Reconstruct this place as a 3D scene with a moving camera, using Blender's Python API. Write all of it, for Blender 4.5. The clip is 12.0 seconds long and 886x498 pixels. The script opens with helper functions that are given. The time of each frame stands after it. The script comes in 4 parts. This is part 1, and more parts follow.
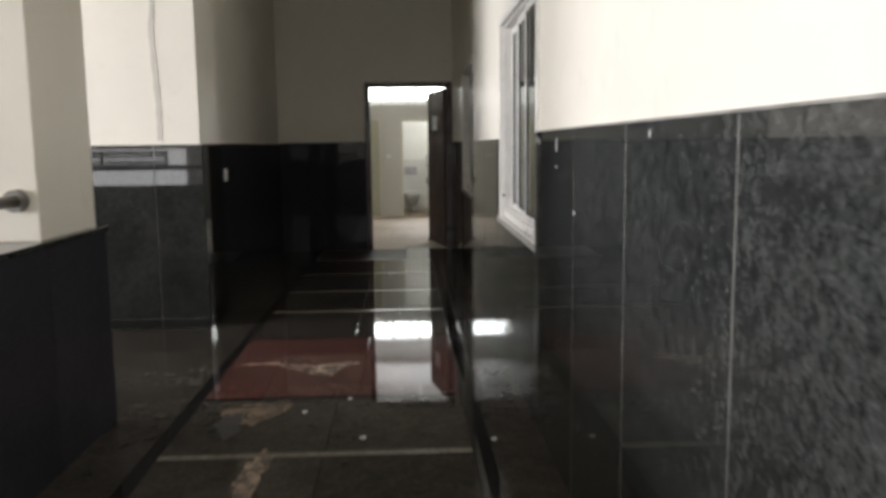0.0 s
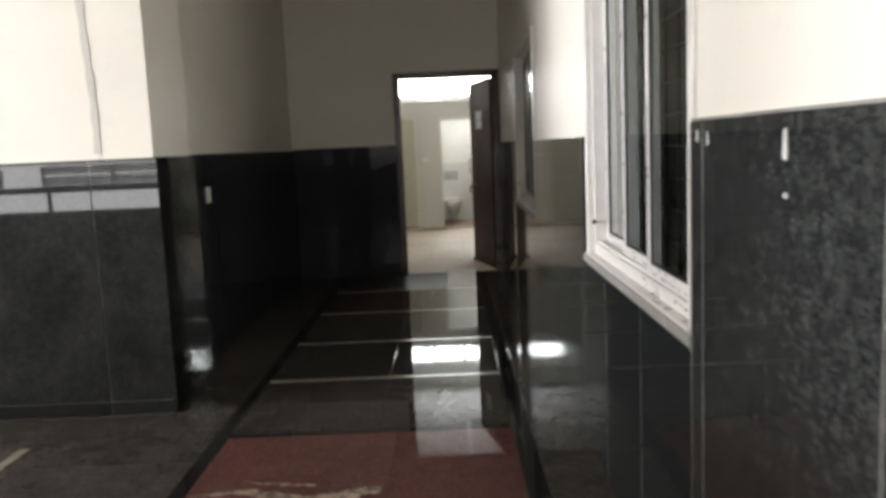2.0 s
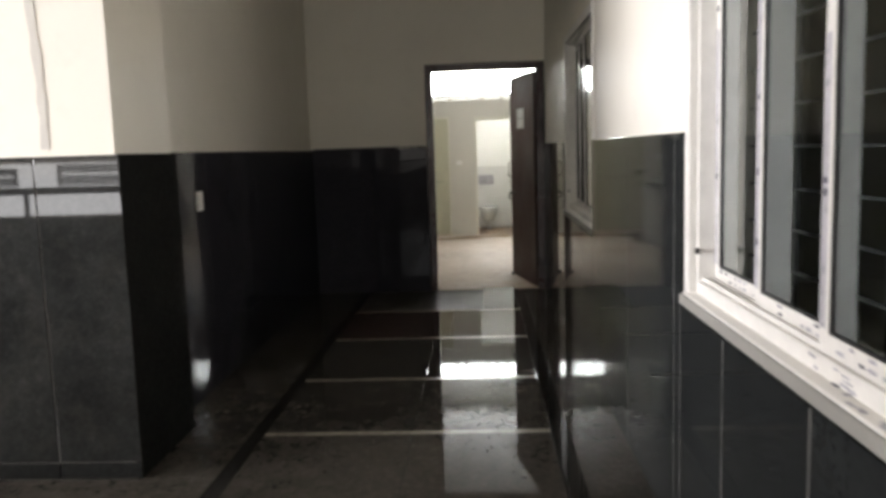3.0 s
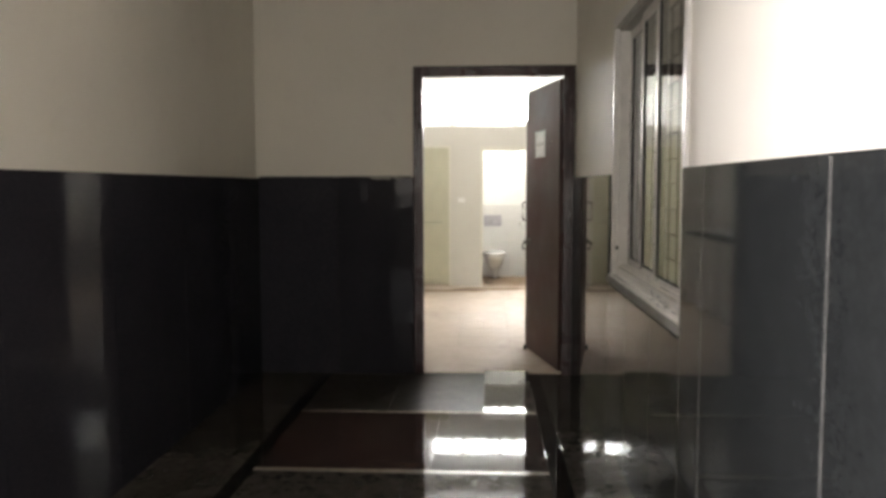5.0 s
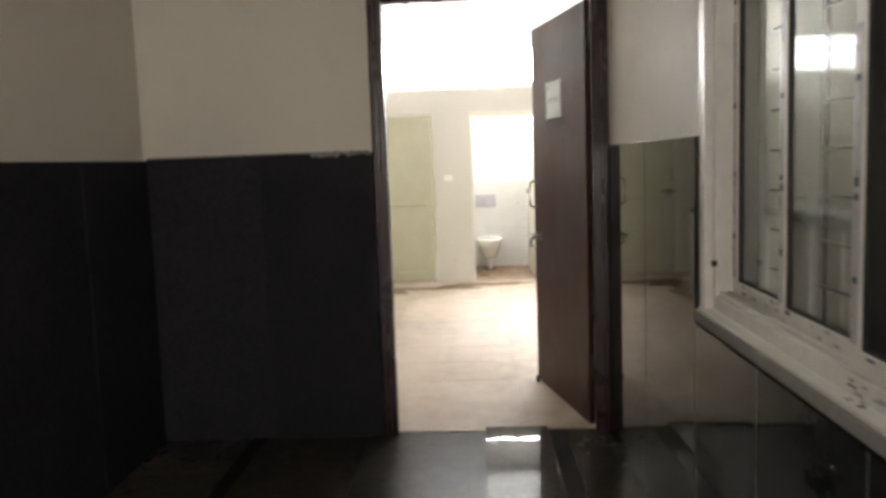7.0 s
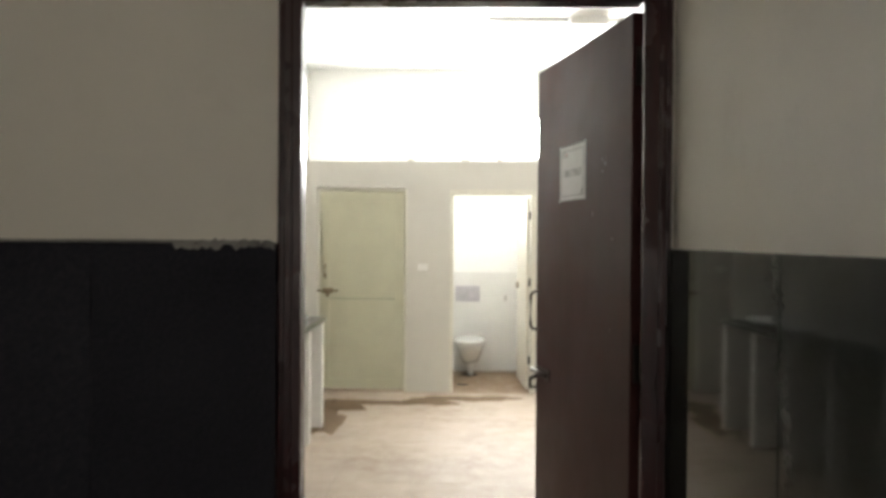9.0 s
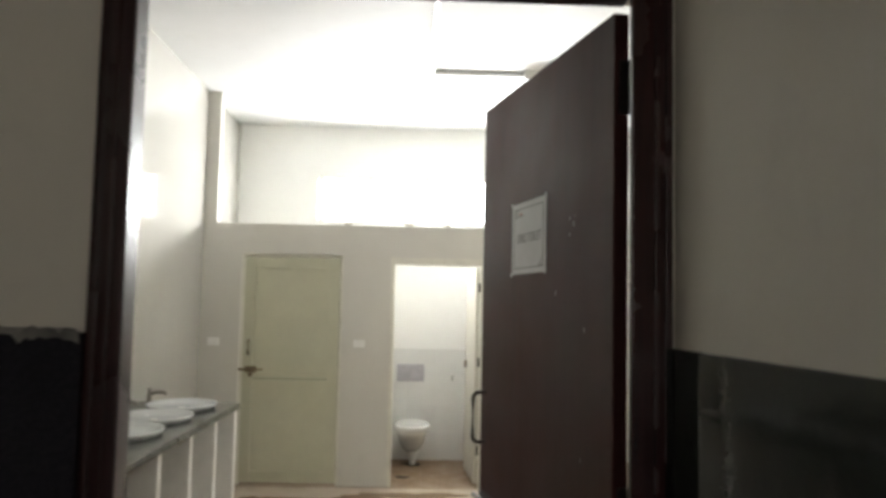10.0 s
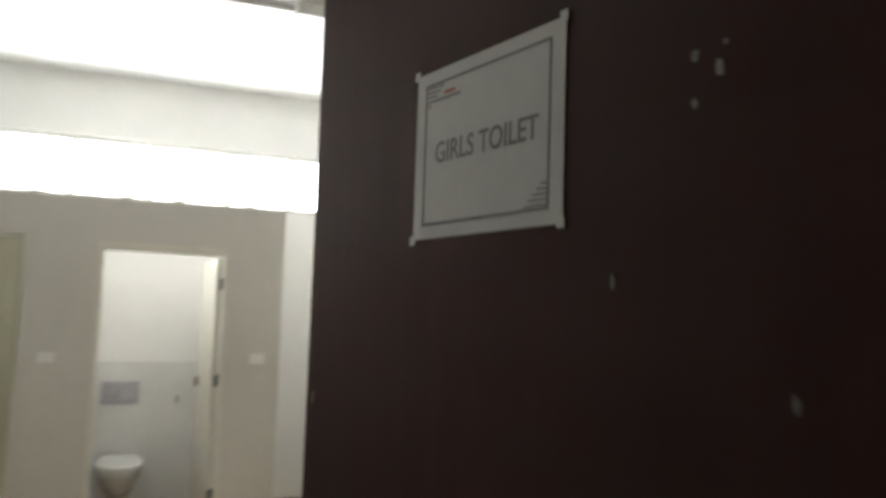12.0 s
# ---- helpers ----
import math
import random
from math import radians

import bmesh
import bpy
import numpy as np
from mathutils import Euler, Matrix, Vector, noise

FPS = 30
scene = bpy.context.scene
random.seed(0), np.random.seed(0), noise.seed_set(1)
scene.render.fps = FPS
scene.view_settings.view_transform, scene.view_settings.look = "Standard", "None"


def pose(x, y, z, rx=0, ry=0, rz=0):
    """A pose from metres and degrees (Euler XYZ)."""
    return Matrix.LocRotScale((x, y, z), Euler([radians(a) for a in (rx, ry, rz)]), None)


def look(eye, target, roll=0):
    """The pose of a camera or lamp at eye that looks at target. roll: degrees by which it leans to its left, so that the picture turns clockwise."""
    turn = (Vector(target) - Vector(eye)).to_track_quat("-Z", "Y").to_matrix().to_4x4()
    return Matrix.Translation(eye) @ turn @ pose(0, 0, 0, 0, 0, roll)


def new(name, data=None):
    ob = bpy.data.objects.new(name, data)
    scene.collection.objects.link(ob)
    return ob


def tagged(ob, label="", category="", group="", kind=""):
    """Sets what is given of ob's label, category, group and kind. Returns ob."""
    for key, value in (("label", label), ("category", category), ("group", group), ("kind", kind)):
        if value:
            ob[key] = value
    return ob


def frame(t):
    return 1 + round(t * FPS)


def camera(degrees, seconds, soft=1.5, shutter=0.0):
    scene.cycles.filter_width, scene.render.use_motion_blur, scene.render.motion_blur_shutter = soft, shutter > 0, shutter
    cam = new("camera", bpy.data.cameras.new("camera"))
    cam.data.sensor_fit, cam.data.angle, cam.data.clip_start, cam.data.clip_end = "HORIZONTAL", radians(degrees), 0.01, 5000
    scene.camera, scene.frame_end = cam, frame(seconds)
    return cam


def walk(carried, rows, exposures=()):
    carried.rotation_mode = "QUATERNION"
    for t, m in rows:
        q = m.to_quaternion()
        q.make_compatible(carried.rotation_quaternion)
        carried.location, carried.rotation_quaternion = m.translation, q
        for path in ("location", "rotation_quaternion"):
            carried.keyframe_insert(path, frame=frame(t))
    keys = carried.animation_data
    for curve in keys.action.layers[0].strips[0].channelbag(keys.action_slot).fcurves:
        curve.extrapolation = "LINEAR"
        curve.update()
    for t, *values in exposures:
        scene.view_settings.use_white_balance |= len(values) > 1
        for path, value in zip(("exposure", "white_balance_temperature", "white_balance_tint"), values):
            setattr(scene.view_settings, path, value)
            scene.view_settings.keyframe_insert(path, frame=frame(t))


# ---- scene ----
cam = camera(57.5, 12.0, soft=3.5, shutter=0.5)
PATH = [
    (0, (0.293, 1.238, 1.319), (0.377, 3.22, 1.063), -0.7),
    (0.5, (0.309, 1.677, 1.327), (0.393, 3.663, 1.115), -0.6),
    (1, (0.294, 2.114, 1.331), (0.302, 4.101, 1.11), -0.3),
    (1.5, (0.294, 2.601, 1.327), (0.276, 4.585, 1.073), -1.2),
    (2, (0.299, 3.031, 1.338), (0.279, 5.014, 1.085), -2.5),
    (2.5, (0.265, 3.532, 1.326), (0.216, 5.517, 1.087), -2.6),
    (3, (0.257, 3.983, 1.32), (0.16, 5.966, 1.077), -1.8),
    (5, (0.271, 6.003, 1.293), (0.162, 7.994, 1.139), -0.1),
    (5.5, (0.274, 6.426, 1.303), (0.191, 8.417, 1.134), -0.6),
    (6, (0.271, 6.896, 1.307), (0.224, 8.887, 1.125), -2.1),
    (6.5, (0.281, 7.324, 1.313), (0.215, 9.314, 1.129), -1.9),
    (7, (0.25, 7.738, 1.304), (0.161, 9.725, 1.088), -2.0),
    (9, (0.281, 9.255, 1.375), (0.236, 11.255, 1.349), 0.4),
    (9.5, (0.302, 9.64, 1.397), (0.323, 11.638, 1.481), 0.9),
    (10, (0.373, 9.981, 1.418), (0.44, 11.974, 1.563), 1.2),
    (10.5, (0.351, 10.372, 1.415), (0.513, 12.36, 1.558), 1.6),
    (11, (0.394, 10.711, 1.405), (0.635, 12.693, 1.511), 1.7),
    (11.5, (0.364, 10.981, 1.377), (0.758, 12.939, 1.471), 2.7),
    (12, (0.335, 11.3, 1.425), (1.062, 13.156, 1.593), 1.9),
]
EXPOSURES = [(0.0, 0.06, 6500, 10), (0.5, 0.04, 6500, 10), (1.0, 0.03, 6500, 10), (1.5, 0.26, 6500, 10), (2.5, 0.43, 6500, 10), (3.2, 0.62, 6650, 12), (4.8, 1.25, 6750, 14), (5.5, 1.5, 6750, 14), (7.0, 1.64, 6750, 14), (9.0, 1.25, 6650, 11), (10.0, 0.6, 6600, 11), (10.5, 0.25, 6550, 11), (11.0, 0.12, 6550, 11), (12.0, 0.1, 6550, 11)]
walk(cam, [(t, look(eye, target, roll)) for t, eye, target, roll in PATH], EXPOSURES)

# ---- world, light ----
world = bpy.data.worlds.new("world")
scene.world = world
world.use_nodes = True
wn = world.node_tree
sky = wn.nodes.new("ShaderNodeTexSky")
sky.sky_type, sky.sun_disc = "NISHITA", False
sky.sun_elevation, sky.sun_rotation = radians(48), radians(215)
wn.links.new(sky.outputs[0], wn.nodes["Background"].inputs[0])
wn.nodes["Background"].inputs[1].default_value = 0.1

sun = new("sun", bpy.data.lights.new("sun", "SUN"))
sun.data.energy, sun.data.angle, sun.data.color = 1.0, radians(12), (1, 0.95, 0.88)
sun.matrix_world = look((-6, -8, 10), (0, 0, 0))


def sky_window(name, eye, target, w, h, watts, colour):
    """The sky's light in an opening."""
    ob = new(name, bpy.data.lights.new(name, "AREA"))
    ob.data.shape, ob.data.size, ob.data.size_y = "RECTANGLE", w, h
    ob.data.energy, ob.data.color = watts, colour
    ob.matrix_world = look(eye, target)
    return ob


sky_window("sky_light_toilet", (0.9, 17.86, 2.44), (0.9, 10, 2.44), 2.95, 0.5, 235, (0.97, 0.99, 1.0))
sky_window("sky_light_lobby", (-8.98, 3.5, 2.05), (0, 3.5, 2.05), 6.0, 1.9, 1100, (0.965, 0.95, 1.0))
# Added glowing panel stands in for the bright court wall mirrored in granite.
sky_window("court_glow", (-6.6, -4.05, 0.81), (-6.6, 4, 0.81), 4.6, 1.0, 120, (0.98, 0.985, 1.0))

sky_window("sky_light_south", (-0.65, -4.05, 1.6), (-0.65, 4, 1.6), 2.9, 1.35, 36, (1.0, 0.985, 0.95))

# ---- materials ----


def material(name):
    m = bpy.data.materials.new(name)
    m.use_nodes = True
    t = m.node_tree
    return m, t, t.nodes["Principled BSDF"]


def node(t, kind, **inputs):
    n = t.nodes.new(kind)
    for key, value in inputs.items():
        n.inputs[key.replace("_", " ")].default_value = value
    return n


def place_of(t, spread):
    """World place, shifted for each object."""
    geo, info = t.nodes.new("ShaderNodeNewGeometry"), t.nodes.new("ShaderNodeObjectInfo")
    mul = node(t, "ShaderNodeMath")
    mul.operation = "MULTIPLY"
    mul.inputs[1].default_value = spread
    t.links.new(info.outputs["Random"], mul.inputs[0])
    add = t.nodes.new("ShaderNodeVectorMath")
    t.links.new(geo.outputs["Position"], add.inputs[0])
    t.links.new(mul.outputs[0], add.inputs[1])
    return add.outputs[0], info.outputs["Random"]


def ramp(t, source, stops):
    r = t.nodes.new("ShaderNodeValToRGB")
    while len(r.color_ramp.elements) < len(stops):
        r.color_ramp.elements.new(0.5)
    for e, (p, c) in zip(r.color_ramp.elements, stops):
        e.position, e.color = p, (*c, 1) if len(c) == 3 else c
    t.links.new(source, r.inputs[0])
    return r.outputs[0]


def blend(t, mode, fac, a, b):
    m = t.nodes.new("ShaderNodeMix")
    m.data_type, m.blend_type = "RGBA", mode
    for sock, value in ((m.inputs[0], fac), (m.inputs[6], a), (m.inputs[7], b)):
        if hasattr(value, "is_linked"):
            t.links.new(value, sock)
        else:
            sock.default_value = value if not isinstance(value, tuple) else (*value, 1)
    return m.outputs[2]


def noise_of(t, where, scale, detail=4.0, rough=0.55):
    n = node(t, "ShaderNodeTexNoise", Scale=scale, Detail=detail, Roughness=rough)
    t.links.new(where, n.inputs["Vector"])
    return n.outputs["Fac"]


def bump_of(t, bsdf, height, strength, distance):
    b = node(t, "ShaderNodeBump", Strength=strength, Distance=distance)
    t.links.new(height, b.inputs["Height"])
    t.links.new(b.outputs[0], bsdf.inputs["Normal"])


def granite(name, dark, mid, light, rough=0.07, scale=70.0, dust=0.25, cloud=0.5, mottle=0.3, shine=0.32):
    """Polished stone: crystals, cloudy bands, smudges and a film of dust."""
    m, t, bsdf = material(name)
    where, rnd = place_of(t, 7.0)
    fine = noise_of(t, where, scale, 6.0, 0.7)
    vor = node(t, "ShaderNodeTexVoronoi", Scale=scale * 0.9)
    t.links.new(where, vor.inputs["Vector"])
    big = noise_of(t, where, 2.2, 5.0, 0.6)
    col = ramp(t, fine, [(0.32, dark), (0.52, mid), (0.72, light)])
    flecks = ramp(t, vor.outputs["Distance"], [(0.0, (1.25, 1.25, 1.25)), (0.5, (0.75, 0.75, 0.75))])
    col = blend(t, "MULTIPLY", min(0.5, mottle * 1.2), col, flecks)
    patch = noise_of(t, where, scale * 0.3, 4.0, 0.65)
    col = blend(t, "MULTIPLY", mottle, col, ramp(t, patch, [(0.34, (0.45,) * 3), (0.5, (0.95,) * 3), (0.66, (1.6,) * 3)]))
    bsdf.inputs["Specular IOR Level"].default_value = shine
    clouds = ramp(t, big, [(0.3, (0.62, 0.62, 0.62)), (0.7, (1.3, 1.3, 1.3))])
    col = blend(t, "MULTIPLY", cloud, col, clouds)
    shade = ramp(t, rnd, [(0.0, (0.86, 0.86, 0.86)), (1.0, (1.12, 1.12, 1.12))])
    col = blend(t, "MULTIPLY", 1.0, col, shade)
    smear = noise_of(t, where, 5.0, 6.0, 0.7)
    film = ramp(t, smear, [(0.5, (0, 0, 0)), (0.75, (dust, dust, dust))])
    col = blend(t, "MIX", film, col, (0.17, 0.155, 0.13))
    t.links.new(col, bsdf.inputs["Base Color"])
    gloss = ramp(t, big, [(0.3, (rough, rough, rough)), (0.75, (rough * 1.25,) * 3)])
    t.links.new(gloss, bsdf.inputs["Roughness"])
    return m


def paint(name, colour, rough=0.6, stain=0.12, bump=0.06, grime=(0.32, 0.28, 0.22)):
    """Painted plaster with trowel marks and faint stains."""
    m, t, bsdf = material(name)
    where, rnd = place_of(t, 0.0)
    big, mid, fine = noise_of(t, where, 0.9, 5.0), noise_of(t, where, 6.0, 5.0, 0.6), noise_of(t, where, 60.0, 3.0)
    tone = ramp(t, big, [(0.3, tuple(c * 0.93 for c in colour)), (0.7, tuple(min(c * 1.04, 0.9) for c in colour))])
    dirt = ramp(t, mid, [(0.58, (0, 0, 0)), (0.8, (stain, stain, stain))])
    t.links.new(blend(t, "MIX", dirt, tone, grime), bsdf.inputs["Base Color"])
    bsdf.inputs["Roughness"].default_value = rough
    h = t.nodes.new("ShaderNodeMath")
    h.operation = "MULTIPLY_ADD"
    h.inputs[1].default_value = 0.35
    t.links.new(fine, h.inputs[0])
    t.links.new(mid, h.inputs[2])
    bump_of(t, bsdf, h.outputs[0], bump, 0.02)
    return m


def plain(name, colour, rough=0.4, metal=0.0, wear=0.15, scale=14.0, coat=0.0):
    """A worked surface with small uneven wear."""
    m, t, bsdf = material(name)
    where, rnd = place_of(t, 3.0)
    n = noise_of(t, where, scale, 5.0, 0.65)
    low, high = tuple(c * (1 - wear) for c in colour), tuple(min(c * (1 + wear), 0.95) for c in colour)
    t.links.new(ramp(t, n, [(0.3, low), (0.7, high)]), bsdf.inputs["Base Color"])
    t.links.new(ramp(t, n, [(0.3, (rough * 0.8,) * 3), (0.75, (min(rough * 1.35, 1),) * 3)]), bsdf.inputs["Roughness"])
    bsdf.inputs["Metallic"].default_value = metal
    bsdf.inputs["Coat Weight"].default_value = coat
    bump_of(t, bsdf, n, 0.04, 0.01)
    return m


def wood(name, dark, light, rough=0.3, gloss=0.5):
    m, t, bsdf = material(name)
    where, rnd = place_of(t, 2.0)
    mapping = node(t, "ShaderNodeMapping", Scale=(9.0, 9.0, 0.7))
    t.links.new(where, mapping.inputs["Vector"])
    grain, blotch = noise_of(t, mapping.outputs[0], 3.0, 6.0, 0.65), noise_of(t, where, 3.0, 4.0)
    bsdf.inputs["Specular IOR Level"].default_value = gloss
    col = ramp(t, grain, [(0.3, dark), (0.75, light)])
    col = blend(t, "MULTIPLY", 0.6, col, ramp(t, blotch, [(0.3, (0.7, 0.7, 0.7)), (0.7, (1.2, 1.2, 1.2))]))
    t.links.new(col, bsdf.inputs["Base Color"])
    t.links.new(ramp(t, blotch, [(0.3, (rough,) * 3), (0.7, (rough + 0.15,) * 3)]), bsdf.inputs["Roughness"])
    bump_of(t, bsdf, grain, 0.08, 0.004)
    return m


def dirty_tile(name, colour, soil, rough=0.3):
    """Glazed floor tile under dried dirt."""
    m, t, bsdf = material(name)
    where, rnd = place_of(t, 0.0)
    big, mid = noise_of(t, where, 1.1, 6.0, 0.65), noise_of(t, where, 7.0, 6.0, 0.7)
    tone = ramp(t, rnd, [(0.0, tuple(c * 0.93 for c in colour)), (1.0, tuple(c * 1.05 for c in colour))])
    both = blend(t, "MULTIPLY", 1.0, ramp(t, big, [(0.4, (0, 0, 0)), (0.7, (1, 1, 1))]), ramp(t, mid, [(0.35, (0.2,) * 3), (0.7, (0.9,) * 3)]))
    t.links.new(blend(t, "MIX", both, tone, soil), bsdf.inputs["Base Color"])
    t.links.new(ramp(t, mid, [(0.3, (rough,) * 3), (0.7, (rough + 0.3,) * 3)]), bsdf.inputs["Roughness"])
    return m


def glass(name):
    m, t, bsdf = material(name)
    bsdf.inputs["Base Color"].default_value = (0.9, 0.95, 0.93, 1)
    bsdf.inputs["Roughness"].default_value = 0.02
    bsdf.inputs["IOR"].default_value = 1.45
    bsdf.inputs["Transmission Weight"].default_value = 1.0
    return m


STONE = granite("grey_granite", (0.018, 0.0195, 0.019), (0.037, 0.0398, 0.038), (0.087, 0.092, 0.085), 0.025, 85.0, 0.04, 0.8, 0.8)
# Same cladding stone, smoother and darkened: weaker light farther along is in its colour.
DIMSTONE = granite("shaded_grey_granite", (0.0165, 0.018, 0.018), (0.0195, 0.0213, 0.0213), (0.024, 0.0262, 0.026), 0.05, 60.0, 0.0, 0.3, 0.2, 0.06)
PIERSTONE = granite("greenish_grey_granite", (0.019, 0.022, 0.0195), (0.021, 0.0243, 0.0215), (0.0235, 0.027, 0.0238), 0.035, 95.0, 0.0, 0.1, 0.06, 0.085)
DULLSTONE = granite("honed_dark_granite", (0.013, 0.0134, 0.013), (0.02, 0.0206, 0.02), (0.033, 0.034, 0.033), 0.015, 95.0, 0.03, 0.3, 0.2, 0.02)
SMOOTHSTONE = granite("slate_grey_granite", (0.02, 0.0205, 0.02), (0.025, 0.026, 0.025), (0.034, 0.035, 0.0335), 0.025, 60.0, 0.12, 0.9, 0.3, 0.34)
BLACK = granite("black_granite", (0.026, 0.0255, 0.031), (0.035, 0.0345, 0.0415), (0.046, 0.0455, 0.053), 0.03, 90.0, 0.0, 0.3, 0.08, 0.055)
FLOORSTONE = granite("floor_granite", (0.038, 0.034, 0.029), (0.055, 0.0495, 0.0425), (0.078, 0.071, 0.061), 0.03, 34.0, 0.08, 0.6, 0.35, 0.11)
DARKSTONE = granite("dark_border_granite", (0.008, 0.0075, 0.007), (0.015, 0.0145, 0.0135), (0.026, 0.025, 0.023), 0.035, 80.0, 0.1, 0.5, 0.3, 0.11)
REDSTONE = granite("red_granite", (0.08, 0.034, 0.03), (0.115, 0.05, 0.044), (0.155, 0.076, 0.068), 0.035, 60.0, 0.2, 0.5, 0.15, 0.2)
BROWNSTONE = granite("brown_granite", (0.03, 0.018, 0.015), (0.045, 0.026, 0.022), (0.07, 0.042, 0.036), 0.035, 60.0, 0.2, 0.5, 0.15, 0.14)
DUSTYSTONE = granite("dusty_floor_granite", (0.027, 0.024, 0.0205), (0.038, 0.034, 0.029), (0.06, 0.054, 0.046), 0.28, 24.0, 0.1, 0.6, 0.4, 0.03)
STRIPSTONE = granite("pale_strip", (0.18, 0.165, 0.135), (0.26, 0.24, 0.20), (0.34, 0.32, 0.27), 0.14, 80.0, 0.4)
TOPSTONE = granite("counter_granite", (0.07, 0.075, 0.07), (0.115, 0.12, 0.112), (0.19, 0.195, 0.18), 0.15, 80.0, 0.3)
GROUT = plain("white_grout", (0.24, 0.235, 0.215), 0.8, wear=0.5, scale=7.0)
DARKGROUT = plain("dark_grout", (0.03, 0.028, 0.025), 0.8, wear=0.3)
WALLPAINT = paint("cream_wall_paint", (0.755, 0.725, 0.64))
PILLARPAINT = paint("pillar_paint", (0.755, 0.725, 0.64))
CEILPAINT = paint("ceiling_paint", (0.72, 0.69, 0.62), 0.8)
TOILETPAINT = paint("toilet_wall_paint", (0.62, 0.60, 0.545), 0.3, 0.1, 0.03)
GLAZED = paint("glazed_toilet_wall", (0.49, 0.478, 0.435), 0.05, 0.05, 0.0002)
# Lighter than the other toilet walls: bounced window light is put into this paint.
BACKPAINT = paint("brightened_back_wall_paint", (0.84, 0.84, 0.82), 0.5, 0.03, 0.03)
TOILETCEIL = paint("toilet_ceiling_paint", (0.74, 0.74, 0.735), 0.7)
SILLCEMENT = paint("rough_sill_cement", (0.24, 0.235, 0.215), 0.9, 0.5, 0.3, (0.5, 0.49, 0.45))
PATCHFILLER = paint("pale_cement_filler", (0.56, 0.54, 0.49), 0.9, 0.35, 0.2)
FRAMEWOOD = wood("dark_frame_wood", (0.018, 0.0045, 0.005), (0.042, 0.0105, 0.0105), 0.2, 0.35)
LEAFWOOD = wood("dark_door_wood", (0.034, 0.009, 0.0078), (0.047, 0.0125, 0.011), 0.42, 0.26)
REDWOOD = wood("red_door_paint", (0.16, 0.012, 0.016), (0.24, 0.022, 0.028), 0.3)
UPVC = plain("white_window_frame", (0.70, 0.687, 0.65), 0.35, wear=0.08)
FROST = plain("lilac_grey_protective_film", (0.42, 0.415, 0.44), 0.3, wear=0.2, scale=25.0)
SEAL = plain("black_gasket", (0.015, 0.015, 0.015), 0.6)
MESHGREY = plain("grey_insect_mesh", (0.085, 0.084, 0.08), 0.8, wear=0.1, scale=400.0)
TAPE = plain("peeling_tape", (0.36, 0.36, 0.39), 0.5, wear=0.5, scale=40.0)
INK = plain("dark_print", (0.08, 0.08, 0.1), 0.7)
IRON = plain("grille_iron", (0.014, 0.015, 0.014), 0.6, 0.1)
GREYSTEEL = plain("dull_grey_steel", (0.2, 0.19, 0.175), 0.45, 0.8)
STEEL = plain("steel", (0.45, 0.43, 0.40), 0.3, 1.0)
BRONZE = plain("tarnished_brass", (0.20, 0.15, 0.095), 0.4, 0.8)
TAPMETAL = plain("dusty_grey_tap_metal", (0.25, 0.235, 0.21), 0.5, 0.6)
DARKMETAL = plain("dark_handle_metal", (0.06, 0.05, 0.045), 0.35, 0.8)
PVC = plain("white_pvc", (0.8, 0.79, 0.76), 0.35, wear=0.05)
CERAMIC = plain("white_ceramic", (0.82, 0.82, 0.80), 0.12, wear=0.04, coat=0.3)
# White ceramic darkened: the shade below the window ledge is put into its colour.
BASINWHITE = plain("shaded_basin_ceramic", (0.52, 0.53, 0.52), 0.22, wear=0.02, scale=4.0)
GREENDOOR = plain("pale_green_door", (0.50, 0.49, 0.365), 0.35, wear=0.05, scale=5.0)
GREENEDGE = plain("green_door_joint", (0.25, 0.27, 0.2), 0.5)
CREAMFRAME = plain("cream_door_frame", (0.66, 0.64, 0.56), 0.4, wear=0.06)
PLATEGREY = plain("grey_flush_plate", (0.43, 0.42, 0.46), 0.35)
TILE = dirty_tile("beige_floor_tile", (0.44, 0.362, 0.285), (0.25, 0.18, 0.12), 0.42)
SOILED = dirty_tile("soiled_tile", (0.30, 0.205, 0.125), (0.12, 0.07, 0.035), 0.3)
WALLTILE = plain("white_wall_tile", (0.74, 0.74, 0.72), 0.15, wear=0.04, scale=3.0)
PAPER = plain("poster_paper", (0.66, 0.67, 0.68), 0.7, wear=0.05, scale=20.0)
PRINT = plain("grey_print", (0.26, 0.27, 0.28), 0.7)
REDPRINT = plain("red_print", (0.5, 0.1, 0.08), 0.7)
SEETHROUGH = glass("window_glass")
SOIL = paint("dried_mud", (0.30, 0.22, 0.13), 0.9, 0.5, 0.3, (0.16, 0.11, 0.06))
SMEAR = paint("thin_mud", (0.19, 0.125, 0.07), 0.8, 0.5, 0.3, (0.11, 0.07, 0.04))
SPILL = paint("dried_spill", (0.36, 0.28, 0.21), 0.5, 0.5, 0.2, (0.16, 0.08, 0.06))
DIRT = paint("brown_dirt", (0.17, 0.125, 0.085), 0.8, 0.6, 0.2, (0.08, 0.05, 0.035))


def film(m, scale, low, high):
    """Lets the surface below show through, as a broken film."""
    t = m.node_tree
    where, rnd = place_of(t, 0.0)
    fac = ramp(t, noise_of(t, where, scale, 6.0, 0.7), [(low, (0, 0, 0)), (high, (0.9,) * 3)])
    t.links.new(fac, t.nodes["Principled BSDF"].inputs["Alpha"])


